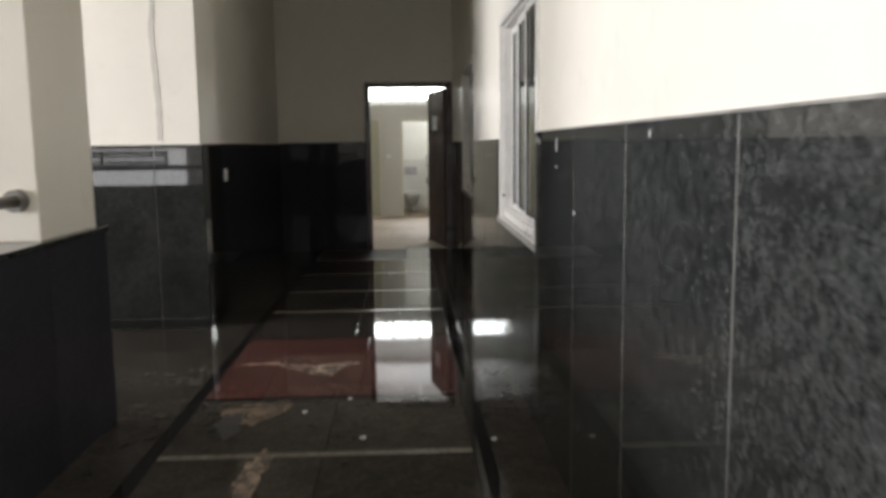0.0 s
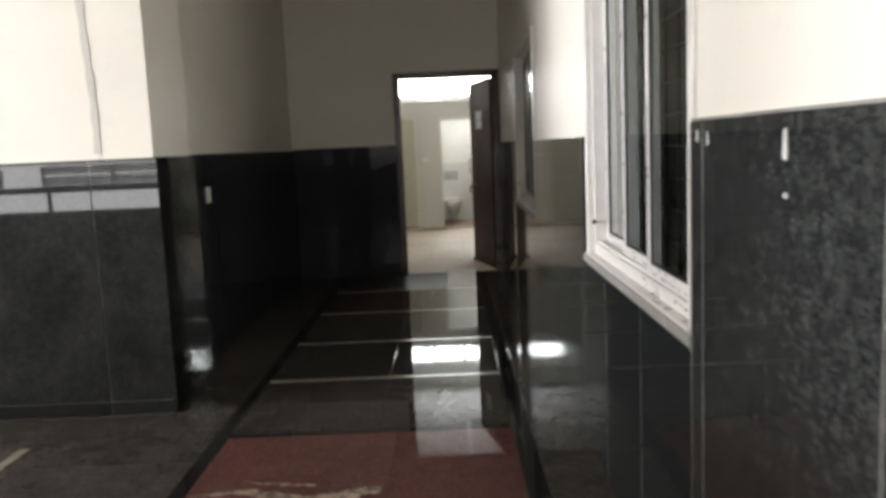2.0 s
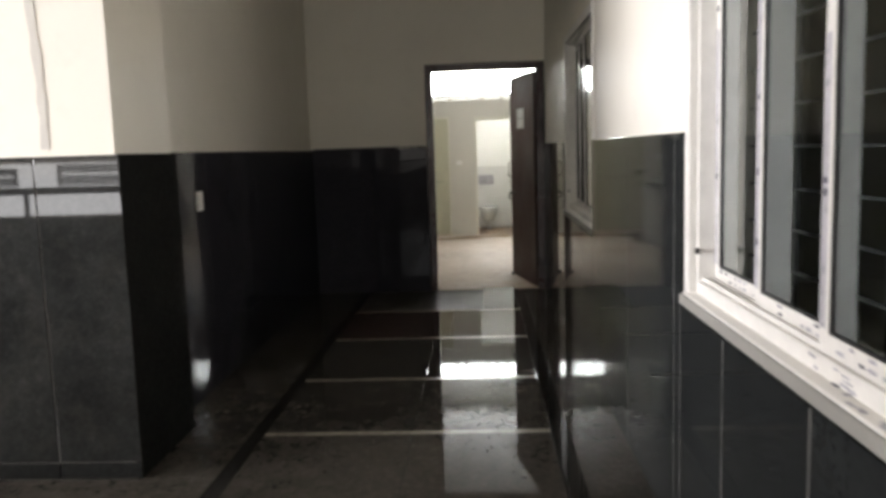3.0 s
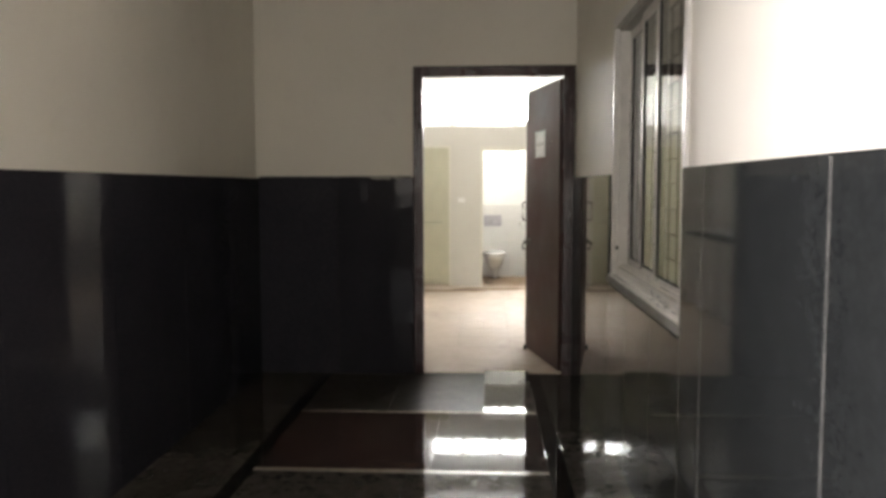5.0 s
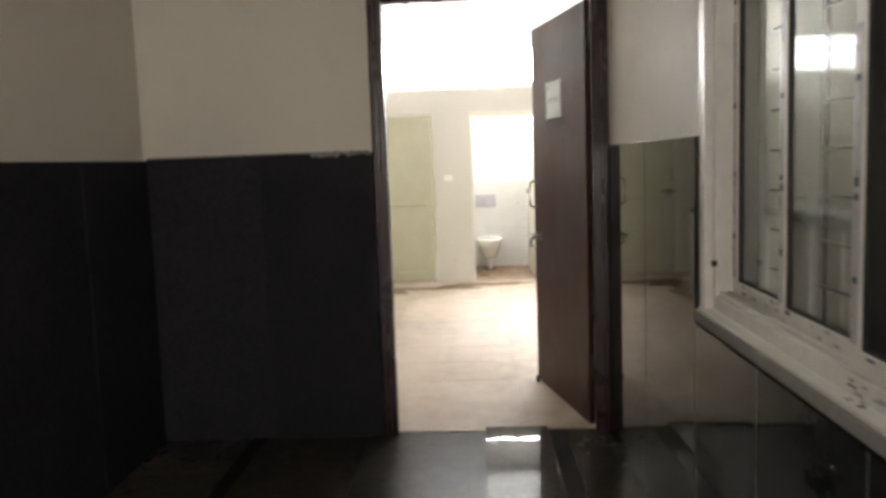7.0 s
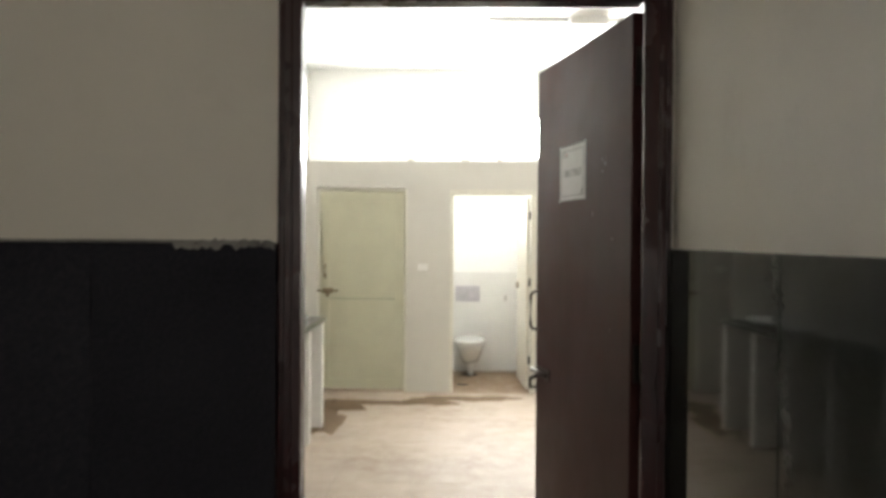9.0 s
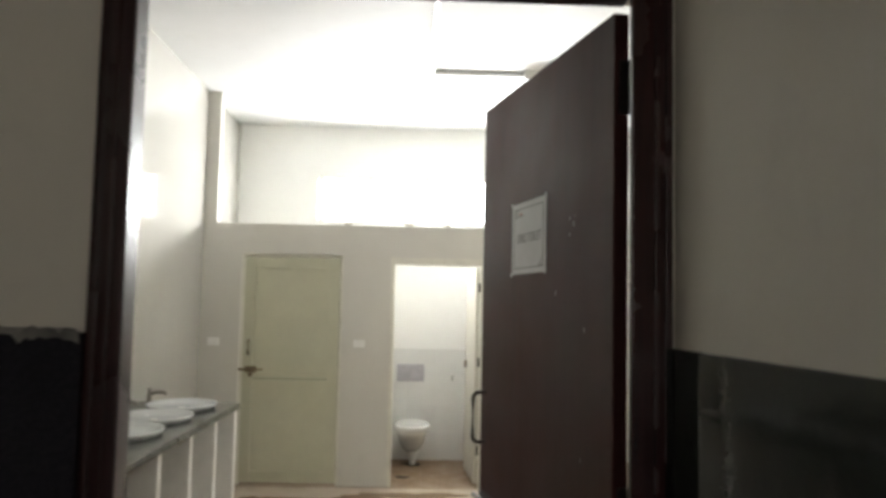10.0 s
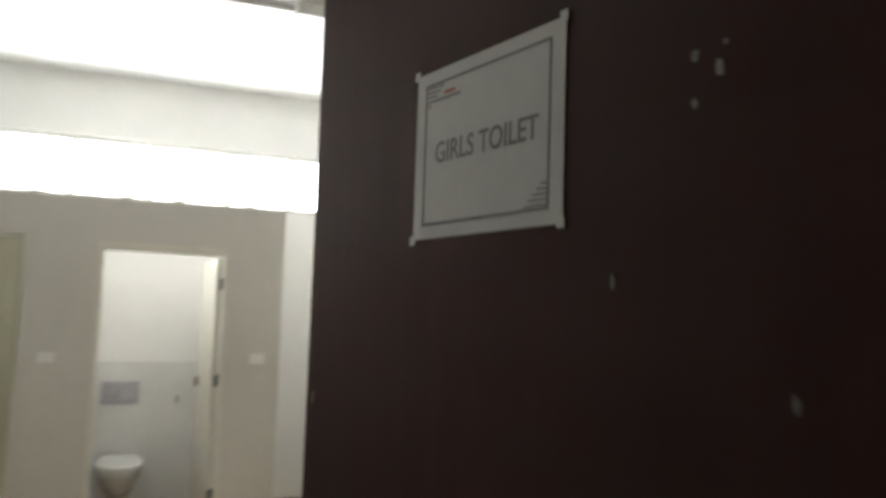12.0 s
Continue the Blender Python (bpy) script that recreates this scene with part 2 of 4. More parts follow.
film(SPILL, 14.0, 0.36, 0.64)
film(DIRT, 9.0, 0.3, 0.58)
film(SMEAR, 6.0, 0.16, 0.42)
DARKROOM = paint("dim_room_paint", (0.7, 0.69, 0.64), 0.8)
OUTSIDE, ot, ob_ = material("sky_backdrop")
ob_.inputs["Base Color"].default_value = (0.8, 0.85, 0.9, 1)
ob_.inputs["Emission Color"].default_value = (1, 1, 1, 1)
ob_.inputs["Emission Strength"].default_value = 3.0

# ---- mesh helpers ----


def box(bm, x0, x1, y0, y1, z0, z1, bevel=0.0):
    v = [bm.verts.new((x, y, z)) for z in (z0, z1) for x, y in ((x0, y0), (x1, y0), (x1, y1), (x0, y1))]
    faces = [bm.faces.new([v[i] for i in q]) for q in ((3, 2, 1, 0), (4, 5, 6, 7), (0, 1, 5, 4), (1, 2, 6, 5), (2, 3, 7, 6), (3, 0, 4, 7))]
    if bevel:
        edges = list({e for f in faces for e in f.edges})
        bmesh.ops.bevel(bm, geom=edges, offset=bevel, segments=2, profile=0.6, affect="EDGES")
    return bm


def boxed(*a, bevel=0.0):
    return box(bmesh.new(), *a, bevel=bevel)


def tube(bm, path, radius, sides=10, cap=True):
    """A round bar along a path of points."""
    path = [Vector(p) for p in path]
    rings = []
    for i, p in enumerate(path):
        d = (path[min(i + 1, len(path) - 1)] - path[max(i - 1, 0)]).normalized()
        q = d.to_track_quat("Z", "Y")
        rings.append([bm.verts.new(p + q @ Vector((radius * math.cos(a), radius * math.sin(a), 0))) for a in [2 * math.pi * k / sides for k in range(sides)]])
    for a, b in zip(rings, rings[1:]):
        for k in range(sides):
            bm.faces.new((a[k], a[(k + 1) % sides], b[(k + 1) % sides], b[k])).smooth = True
    if cap:
        bm.faces.new(rings[0][::-1])
        bm.faces.new(rings[-1])
    return bm


def loft(bm, rings, cap_low=True, cap_high=True):
    """Skins closed rings of equal count."""
    vs = [[bm.verts.new(p) for p in r] for r in rings]
    n = len(vs[0])
    for a, b in zip(vs, vs[1:]):
        for k in range(n):
            bm.faces.new((a[k], a[(k + 1) % n], b[(k + 1) % n], b[k])).smooth = True
    if cap_low:
        bm.faces.new(vs[0][::-1])
    if cap_high:
        bm.faces.new(vs[-1])
    return bm


def oval(cx, cy, z, rx, ry, n=28, square=2.0):
    out = []
    for k in range(n):
        a = 2 * math.pi * k / n
        c, s = math.cos(a), math.sin(a)
        out.append((cx + rx * math.copysign(abs(c) ** (2 / square), c), cy + ry * math.copysign(abs(s) ** (2 / square), s), z))
    return out


def mesh_of(bm, name, mat):
    bmesh.ops.recalc_face_normals(bm, faces=bm.faces[:])
    me = bpy.data.meshes.new(name)
    bm.to_mesh(me)
    bm.free()
    if mat:
        me.materials.append(mat)
    return me


def part(name, bm, mat, parent, label=""):
    """One mesh under a thing or a part."""
    ob = new(name, mesh_of(bm, name, mat))
    ob.parent = parent
    return tagged(ob, label)


def thing(name, label, category, m=None, group="", kind=""):
    ob = tagged(new(name), label, category, group, kind)
    if m:
        ob.matrix_world = m
    return ob


def solid(name, bm, mat, label, category, m=None, group="", kind=""):
    ob = tagged(new(name, mesh_of(bm, name, mat)), label, category, group, kind)
    if m:
        ob.matrix_world = m
    return ob


def structure(name, bm, mat, label, category):
    return solid(name, bm, mat, label, category, kind="structure")


MESHES = {}


def piece(name, parent, mat, x0, x1, y0, y1, z0, z1, bevel=0.002):
    """One slab, tile or strip; alike ones share their mesh."""
    size = (round(x1 - x0, 3), round(y1 - y0, 3), round(z1 - z0, 3), mat.name)
    if size not in MESHES:
        MESHES[size] = mesh_of(boxed(0, size[0], 0, size[1], 0, size[2], bevel=bevel), name, mat)
    ob = new(name, MESHES[size])
    ob.location = (x0, y0, z0)
    ob.parent = parent
    return ob


# ---- plan ----
RIGHT, LEFT, END = 0.905, -1.315, 11.5          # painted faces of the corridor
CLAD = 0.02                                     # thickness of the stone cladding
DADO, CEIL = 1.352, 3.2
W1, W2, SILL, HEAD = (5.02, 6.52), (8.62, 10.09), 0.85, 2.09
DOOR = (-0.23, 0.86, 2.1)
TCEIL, TBACK, TLEFT, TRIGHT, TFRONT = 3.12, 17.65, -1.32, 2.6, 11.73
CUB, LEDGE = 16.46, 2.06


def wall_run(bm, axis, a0, a1, b0, b1, z1, holes):
    """A wall along an axis, a from a0 to a1, thick from b0 to b1, with holes (from, to, low, high), as one closed skin."""
    cuts = sorted({a0, a1, *(h[0] for h in holes), *(h[1] for h in holes)})
    lifts = sorted({0.0, z1, *(h[2] for h in holes), *(h[3] for h in holes)})
    made = {}

    def vert(i, k, b):
        if (i, k, b) not in made:
            made[i, k, b] = bm.verts.new((b, cuts[i], lifts[k]) if axis == "y" else (cuts[i], b, lifts[k]))
        return made[i, k, b]

    def is_solid(i, k):
        if not (0 <= i < len(cuts) - 1 and 0 <= k < len(lifts) - 1):
            return False
        a, z = (cuts[i] + cuts[i + 1]) / 2, (lifts[k] + lifts[k + 1]) / 2
        return not any(h[0] < a < h[1] and h[2] < z < h[3] for h in holes)

    for i in range(len(cuts) - 1):
        for k in range(len(lifts) - 1):
            if not is_solid(i, k):
                continue
            for b in (b0, b1):
                bm.faces.new([vert(i, k, b), vert(i + 1, k, b), vert(i + 1, k + 1, b), vert(i, k + 1, b)])
            for di, dk, p, q in ((-1, 0, (i, k), (i, k + 1)), (1, 0, (i + 1, k), (i + 1, k + 1)), (0, -1, (i, k), (i + 1, k)), (0, 1, (i, k + 1), (i + 1, k + 1))):
                if not is_solid(i + di, k + dk):
                    bm.faces.new([vert(*p, b0), vert(*q, b0), vert(*q, b1), vert(*p, b1)])
    return bm


wall_right = structure("wall_east", wall_run(bmesh.new(), "y", -4, 11.5, RIGHT, 1.13, CEIL, [(*W1, SILL, HEAD), (*W2, SILL, HEAD)]), WALLPAINT, "cream painted corridor wall above dark granite cladding", "wall")


def skewed(bm):
    """The last stretch of the corridor wall runs slightly inwards."""
    for v in bm.verts:
        v.co.x -= 0.0284 * (v.co.y - 10.125)
    return bm


pier = structure("wall_pier", skewed(boxed(RIGHT - 0.0008, 1.02, 10.125, END, 0, CEIL)), WALLPAINT, "cream painted pier beside the toilet door", "wall")
wall_end = structure("wall_north", wall_run(bmesh.new(), "x", -1.55, TRIGHT + 0.2, END, TFRONT, CEIL, [(DOOR[0], DOOR[1], 0, DOOR[2])]), WALLPAINT, "cream painted end wall with a dark wooden doorway", "wall")
wall_left = structure("wall_west", boxed(-1.55, LEFT, 7.75, END, 0, CEIL), WALLPAINT, "cream painted corridor wall above black granite cladding", "wall")
pilaster = structure("wall_pilaster", boxed(-1.55, -1.197, 7.165, 7.75, 0, CEIL), WALLPAINT, "cream painted corner pilaster above granite cladding", "wall")
wall_block = structure("wall_lobby", wall_run(bmesh.new(), "x", -9.2, -1.55, 7.165, 7.4, CEIL, [(-3.3, -2.2, 0, 2.1)]), WALLPAINT, "brightly lit cream lobby wall above grey granite cladding", "wall")
structure("wall_lobby_west", wall_run(bmesh.new(), "y", -4, 7.165, -9.2, -9.0, CEIL, [(0.5, 6.5, 1.1, 3.0)]), WALLPAINT, "cream lobby wall with a wide daylight opening", "wall")
structure("wall_south", wall_run(bmesh.new(), "x", -9.2, 1.13, -4.2, -4.0, CEIL, [(-8.95, -4.25, 0.28, 1.34), (-2.15, 0.85, 0.9, 2.3)]), WALLPAINT, "cream painted wall with wide daylit openings", "wall")
structure("ceiling_corridor", boxed(-9.2, 1.13, -4.2, END, CEIL, CEIL + 0.15), CEILPAINT, "plain painted corridor ceiling", "ceiling")
structure("ceiling_toilet", boxed(-1.6, TRIGHT + 0.2, TFRONT, 18.2, TCEIL, TCEIL + 0.15), TOILETCEIL, "white toilet ceiling", "ceiling")
structure("wall_toilet_west", boxed(-1.55, TLEFT, TFRONT, 18.0, 0, TCEIL), GLAZED, "off-white glossy toilet wall", "wall")
structure("wall_toilet_east", boxed(TRIGHT, TRIGHT + 0.2, TFRONT, 18.0, 0, TCEIL), TOILETPAINT, "off-white toilet side wall", "wall")
structure("wall_toilet_north", wall_run(bmesh.new(), "x", TLEFT, TRIGHT, TBACK, 17.9, TCEIL, [(-0.57, 2.35, 2.2, 2.66)]), BACKPAINT, "white back wall with a wide high window", "wall")
structure("wall_toilet_pier", boxed(TLEFT, -1.22, CUB, 16.56, LEDGE, TCEIL), TOILETPAINT, "narrow plaster pier above the cubicle wall", "wall")
cub_wall = structure("wall_cubicles", wall_run(bmesh.new(), "x", TLEFT, 1.27, CUB, 16.56, LEDGE, [(-1.01, -0.2, 0, 1.82), (0.18, 0.937, 0, 1.812)]), TOILETPAINT, "off-white cubicle wall with two doorways", "wall")
structure("wall_cubicle_divider", boxed(-0.06, 0.02, 16.56, TBACK, 0, LEDGE), TOILETPAINT, "off-white divider between cubicles", "wall")
structure("wall_cubicle_end", boxed(1.19, 1.27, 16.56, TBACK, 0, LEDGE), TOILETPAINT, "off-white end of the cubicles", "wall")
# the dim room behind the windows
structure("wall_classroom", wall_run(bmesh.new(), "y", -4, END, 4.6, 4.8, CEIL, []), DARKROOM, "dim wall of the room behind the windows", "wall")
structure("wall_classroom_south", boxed(1.13, 4.6, -4.0, -3.8, 0, CEIL), DARKROOM, "dim end wall of the room behind the windows", "wall")
structure("ceiling_classroom", boxed(1.13, 4.8, -4.2, END, CEIL, CEIL + 0.15), DARKROOM, "dim ceiling of the room behind the windows", "ceiling")
structure("floor_classroom", boxed(1.13, 4.8, -4.2, END, -0.12, 0.0), DARKROOM, "dim floor of the room behind the windows", "floor")
structure("wall_classroom_north", boxed(TRIGHT + 0.2, 4.8, END, TFRONT, 0, CEIL), DARKROOM, "dim end wall of the room behind the windows", "wall")
structure("backdrop", boxed(-60, 60, 60, 60.5, -2, 40), OUTSIDE, "pale hazy sky beyond the high window", "sky")
structure("ground", boxed(-80, 80, -80, 80, -0.4, -0.25), SOIL, "bare earth around the building", "ground")

# ---- floors ----
floor = structure("floor", boxed(-9.2, 1.13, -4.2, END + 0.1, -0.12, -0.012), DARKGROUT, "polished granite corridor floor with red panels and pale strips", "floor")
STRIPS = (3.6, 4.61, 7.66, 8.56, 9.58, 10.56)
G = 0.0012


def slab(mat, x0, x1, y0, y1, name="floor_slab"):
    piece(name, floor, mat, x0 + G, x1 - G, y0 + G, y1 - G, -0.03, 0.0, 0.0015)


XL, XR, BL, BR = -0.8, 0.555, -0.87, 0.64
for mat, x0, x1 in ((DARKSTONE, BL, XL), (DARKSTONE, XR, BR)):
    for k in range(8):
        slab(mat, x0, x1, -4 + k * 1.95, -2.05 + k * 1.95 if k < 7 else END + 0.04, "border_strip")
spans = [(-4, -2.6), (-2.6, -1.4), (-1.4, -0.2), (-0.2, 1.0), (1.0, 2.3), (2.3, 3.58), (3.625, 4.585), (4.635, 5.38), (6.78, 7.635), (7.685, 8.54), (8.585, 9.56)]
for y0, y1 in spans:
    slab(FLOORSTONE, XL, -0.09, y0, y1)
    slab(FLOORSTONE, -0.09, XR, y0, y1)
slab(DUSTYSTONE, XL, -0.3, 10.585, END + 0.04)
slab(DUSTYSTONE, -0.3, 0.255, 10.585, END + 0.04)


def bowed_slab(mat, x0, x1, y0, y1, n=40):
    """A settled slab that rises towards the doorway and levels out."""
    bm, rings, z = bmesh.new(), [], -0.013
    for k in range(n + 1):
        y = y0 + (y1 - y0) * k / n
        rings.append([(x0, y, -0.03), (x1, y, -0.03), (x1, y, z), (x0, y, z)])
        slope = 2.1 if y < 11.15 else 2.1 - 1.1 * (y - 11.15) / 0.3
        z += math.tan(radians(max(slope, 0.5))) * (y1 - y0) / n
    loft(bm, rings)
    for f in bm.faces:
        f.smooth = False
    part("floor_slab", bm, mat, floor)


bowed_slab(FLOORSTONE, 0.255 + G, XR - G, 10.585 + G, END + 0.04)
for y in STRIPS:
    slab(STRIPSTONE, XL, XR, y - 0.022, y + 0.022, "pale_strip")
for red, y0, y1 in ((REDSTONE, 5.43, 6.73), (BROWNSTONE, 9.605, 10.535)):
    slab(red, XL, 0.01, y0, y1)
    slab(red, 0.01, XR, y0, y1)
for y0, y1 in ((5.38, 5.43), (6.73, 6.78)):
    slab(DARKSTONE, XL, XR, y0, y1, "border_strip")
for k in range(9):
    y0 = 7.4 + k * 0.46 if k else 7.15
    slab(FLOORSTONE, LEFT, BL, y0, 7.86 + k * 0.46 if k < 8 else END + 0.02)
for k in range(12):
    slab(FLOORSTONE, BR, RIGHT, -4 + k * 1.3, min(-2.7 + k * 1.3, END + 0.04))
slab(STRIPSTONE, -1.785, -1.735, 5.69, 6.7, "pale_strip")
slab(FLOORSTONE, -1.735, BL, 5.645, 5.69)
slab(FLOORSTONE, -1.735, BL, 5.69, 6.45)
slab(FLOORSTONE, -1.735, BL, 6.45, 7.15)
slab(FLOORSTONE, -2.6, -1.785, 5.69, 6.7)
slab(FLOORSTONE, -2.6, -1.735, 6.7, 7.15)
slab(FLOORSTONE, -2.6, BL, 5.12, 5.645)
for k in range(8):
    slab(FLOORSTONE, -2.0, BL, -4 + k * 1.14, -2.86 + k * 1.14)
for i in range(6):
    for k in range(8):
        slab(FLOORSTONE, -9.0 + i * 1.0667, -7.9333 + i * 1.0667, -4 + k * 1.4, min(-2.6 + k * 1.4, 7.15))
for k in range(8):
    slab(FLOORSTONE, -2.6, -2.0, -4 + k * 1.14, -2.86 + k * 1.14)

tfloor = structure("floor_toilet", boxed(-1.6, TRIGHT + 0.2, END + 0.1, 18.0, -0.12, -0.006), TILE, "beige tiled toilet floor smeared with dried mud", "floor")
TS = 0.445
for i in range(9):
    for k in range(11):
        x0, y0 = TLEFT + i * TS, END + 0.05 + k * TS
        y1 = min(y0 + TS, CUB + 0.0)
        if y1 - y0 > 0.02:
            piece("floor_tile", tfloor, TILE, x0 + 0.001, min(x0 + TS, TRIGHT) - 0.001, y0 + 0.001, y1 - 0.001, -0.02, 0.0, 0.001)
for i in range(6):
    for k in range(4):
        x0, y0 = TLEFT + i * TS, CUB + k * 0.3
        piece("floor_tile", tfloor, SOILED, x0 + 0.002, x0 + TS - 0.002, y0 + 0.002, min(y0 + 0.3, TBACK) - 0.002, -0.02, -0.002, 0.0015)


def puddle(name, label, mat, cx, cy, rx, ry, seed, z=0.0006, tall=0.0015, n=40):
    """A thin dried stain with an uneven outline."""
    rng = random.Random(seed)
    ph = [rng.uniform(0, 6.28) for _ in range(4)]
    low, high = [], []
    for k in range(n):
        a = 2 * math.pi * k / n
        r = 1 + 0.22 * math.sin(2 * a + ph[0]) + 0.16 * math.sin(3 * a + ph[1]) + 0.12 * math.sin(7 * a + ph[2]) + 0.07 * math.sin(13 * a + ph[3])
        low.append((cx + rx * r * math.cos(a), cy + ry * r * math.sin(a), z))
        high.append((cx + rx * r * 0.97 * math.cos(a), cy + ry * r * 0.97 * math.sin(a), z + tall))
    return solid(name, loft(bmesh.new(), [low, high]), mat, label, "stain")


def smear(name, label, mat, line, seed, z=0.0006, tall=0.0015):
    """A thin dried streak: half-widths along a line, with ragged sides."""
    rng, near, far = random.Random(seed), [], []
    for (xa, ya, wa), (xb, yb, wb) in zip(line, line[1:]):
        for k in range(6):
            f = k / 6
            x, y, w = xa + (xb - xa) * f, ya + (yb - ya) * f, wa + (wb - wa) * f
            near.append((x, y - w * rng.uniform(0.75, 1.1)))
            far.append((x, y + w * rng.uniform(0.75, 1.1)))
    ring = near + far[::-1]
    return solid(name, loft(bmesh.new(), [[(x, y, z) for x, y in ring], [(x, y, z + tall) for x, y in ring]]), mat, label, "stain")


smear("dried_spill", "pale dried spill dragged across the red granite floor", SPILL, ((-0.78, 6.08, 0.005), (-0.56, 6.11, 0.025), (-0.42, 6.03, 0.06), (-0.29, 5.95, 0.1), (-0.17, 5.93, 0.15), (-0.12, 6.03, 0.07), (-0.09, 6.07, 0.035), (-0.03, 6.08, 0.035), (-0.015, 6.08, 0.01)), 1)
smear("dried_spill", "thin pale streak beside a dried spill on red granite", SPILL, ((-0.6, 6.2, 0.004), (-0.45, 6.17, 0.014), (-0.25, 6.14, 0.008)), 2)
smear("dirt_patch", "brown dirt patch on the granite floor", DIRT, ((-0.66, 5.2, 0.06), (-0.58, 5.18, 0.14), (-0.47, 5.16, 0.17), (-0.38, 5.22, 0.1), (-0.31, 5.3, 0.04)), 4)
puddle("dirt_patch", "dark wet dirt patch on the granite floor", DARKGROUT, -0.58, 5.0, 0.07, 0.15, 5, 0.0026)
puddle("dirt_patch", "pale trickle of dirt across the granite floor", SPILL, -0.36, 4.36, 0.06, 0.26, 6)
for k, (x, y) in enumerate(((-0.24, 5.16), (0.07, 4.78), (-0.03, 5.36), (0.66, 4.72))):
    puddle("litter_crumb", "small white crumb on the granite floor", PVC, x, y, 0.012, 0.01, 20 + k, 0.0006, 0.008, 10)
puddle("mud_smear", "brown dried mud along the cubicle wall", SMEAR, -0.3, 15.98, 0.46, 0.1, 7)
puddle("mud_smear", "brown dried mud near the cubicle doorway", SMEAR, 0.4, 16.17, 0.32, 0.13, 8, 0.0026)
puddle("mud_smear", "brown dried mud in the corner by the green door", SMEAR, -0.72, 15.85, 0.2, 0.22, 11, 0.0046)
puddle("mud_smear", "brown dried mud under the wash counter", SMEAR, -0.74, 15.35, 0.13, 0.5, 9)
puddle("mud_smear", "darker brown mud beside the cubicle doorway", SMEAR, 0.03, 16.04, 0.19, 0.15, 12, 0.0046)
# ---- stone cladding ----


def clad(parent, mat, axis, face, depth, cuts, z0, z1, name="granite_slab"):
    """Upright slabs between the cuts, with open joints."""
    for a, b in zip(cuts, cuts[1:]):
        lo, hi = min(face, face + depth), max(face, face + depth)
        if axis == "y":
            piece(name, parent, mat, lo, hi, a + 0.0022, b - 0.0022, z0, z1, 0.002)
        else:
            piece(name, parent, mat, a + 0.0022, b - 0.0022, lo, hi, z0, z1, 0.002)


part("grout_bed", boxed(RIGHT - 0.0203, RIGHT, -3.99, 5.0, 0.0, DADO + 0.014), GROUT, wall_right)
part("grout_bed", boxed(RIGHT - 0.0203, RIGHT, 5.0, 10.13, 0.0, 0.8), GROUT, wall_right)
part("grout_bed", boxed(RIGHT - 0.0203, RIGHT, 6.56, 8.6, 0.8, DADO - 0.004), GROUT, wall_right)
F = RIGHT - 0.001
clad(wall_right, STONE, "y", F, -CLAD, (-3.98, -3.2, -2.4, -1.6, -0.9, -0.2, 0.5, 1.2, 1.95, 2.67, 3.42, 4.11, 4.9, 4.99), -0.003, DADO + 0.018)
# Farther slabs take the darkened copy, with the light's falloff in its colour.
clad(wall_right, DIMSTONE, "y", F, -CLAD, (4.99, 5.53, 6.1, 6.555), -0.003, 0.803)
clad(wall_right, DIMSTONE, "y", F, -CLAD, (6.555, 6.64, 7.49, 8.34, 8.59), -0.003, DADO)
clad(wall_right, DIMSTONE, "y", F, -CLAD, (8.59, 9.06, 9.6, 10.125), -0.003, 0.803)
part("grout_bed", skewed(boxed(RIGHT - 0.0195, RIGHT, 10.16, END - 0.03, 0.0, DADO - 0.004)), DARKGROUT, pier)
for a, b in ((10.1272, 10.7478), (10.7502, 11.4865)):
    part("granite_slab", skewed(boxed(RIGHT - 0.0212, RIGHT - 0.002, a, b, -0.003, DADO, bevel=0.002)), PIERSTONE, pier)
part("stone_bed", boxed(-1.31, -0.231, END - 0.012, END, 0.0, DADO - 0.003), DARKGROUT, wall_end)
part("stone_bed", boxed(LEFT, LEFT + 0.012, 7.752, END - 0.013, 0.0, DADO - 0.003), DARKGROUT, wall_left)
part("stone_bed", boxed(-1.197, -1.185, 7.166, 7.75, 0.0, 1.34), DARKGROUT, pilaster)
clad(wall_end, BLACK, "x", END - 0.001, -CLAD, (-1.297, -0.75, -0.229), 0.004, DADO + 0.007)
clad(wall_left, BLACK, "y", LEFT + 0.001, CLAD, (7.76, 8.5, 9.3, 10.1, 10.85, 11.482), -0.003, DADO)
clad(pilaster, DULLSTONE, "y", -1.196, CLAD, (7.147, 7.765), 0.004, 1.345)
part("grout_bed", boxed(-2.19, -1.2, 7.1475, 7.165, 0.0, 1.338), GROUT, wall_block)
clad(wall_block, SMOOTHSTONE, "x", 7.164, -CLAD, (-2.14, -1.525, -1.176), 0.075, 1.343)
clad(wall_block, STONE, "x", 7.164, -CLAD, (-9.0, -8.2, -7.4, -6.7, -6.0, -5.3, -4.6, -3.9, -3.36), -0.003, DADO)
clad(wall_block, DULLSTONE, "x", 7.164, -CLAD - 0.003, (-2.14, -1.525, -1.176), 0.004, 0.072, "skirting_slab")
part("plaster_edge", boxed(RIGHT - 0.017, RIGHT, -3.98, 5.0, DADO + 0.019, DADO + 0.025), GROUT, wall_right)
part("plaster_edge", boxed(-1.29, -0.25, END - 0.015, END, DADO + 0.008, DADO + 0.014), GROUT, wall_end)

# ragged filler beside the door frame


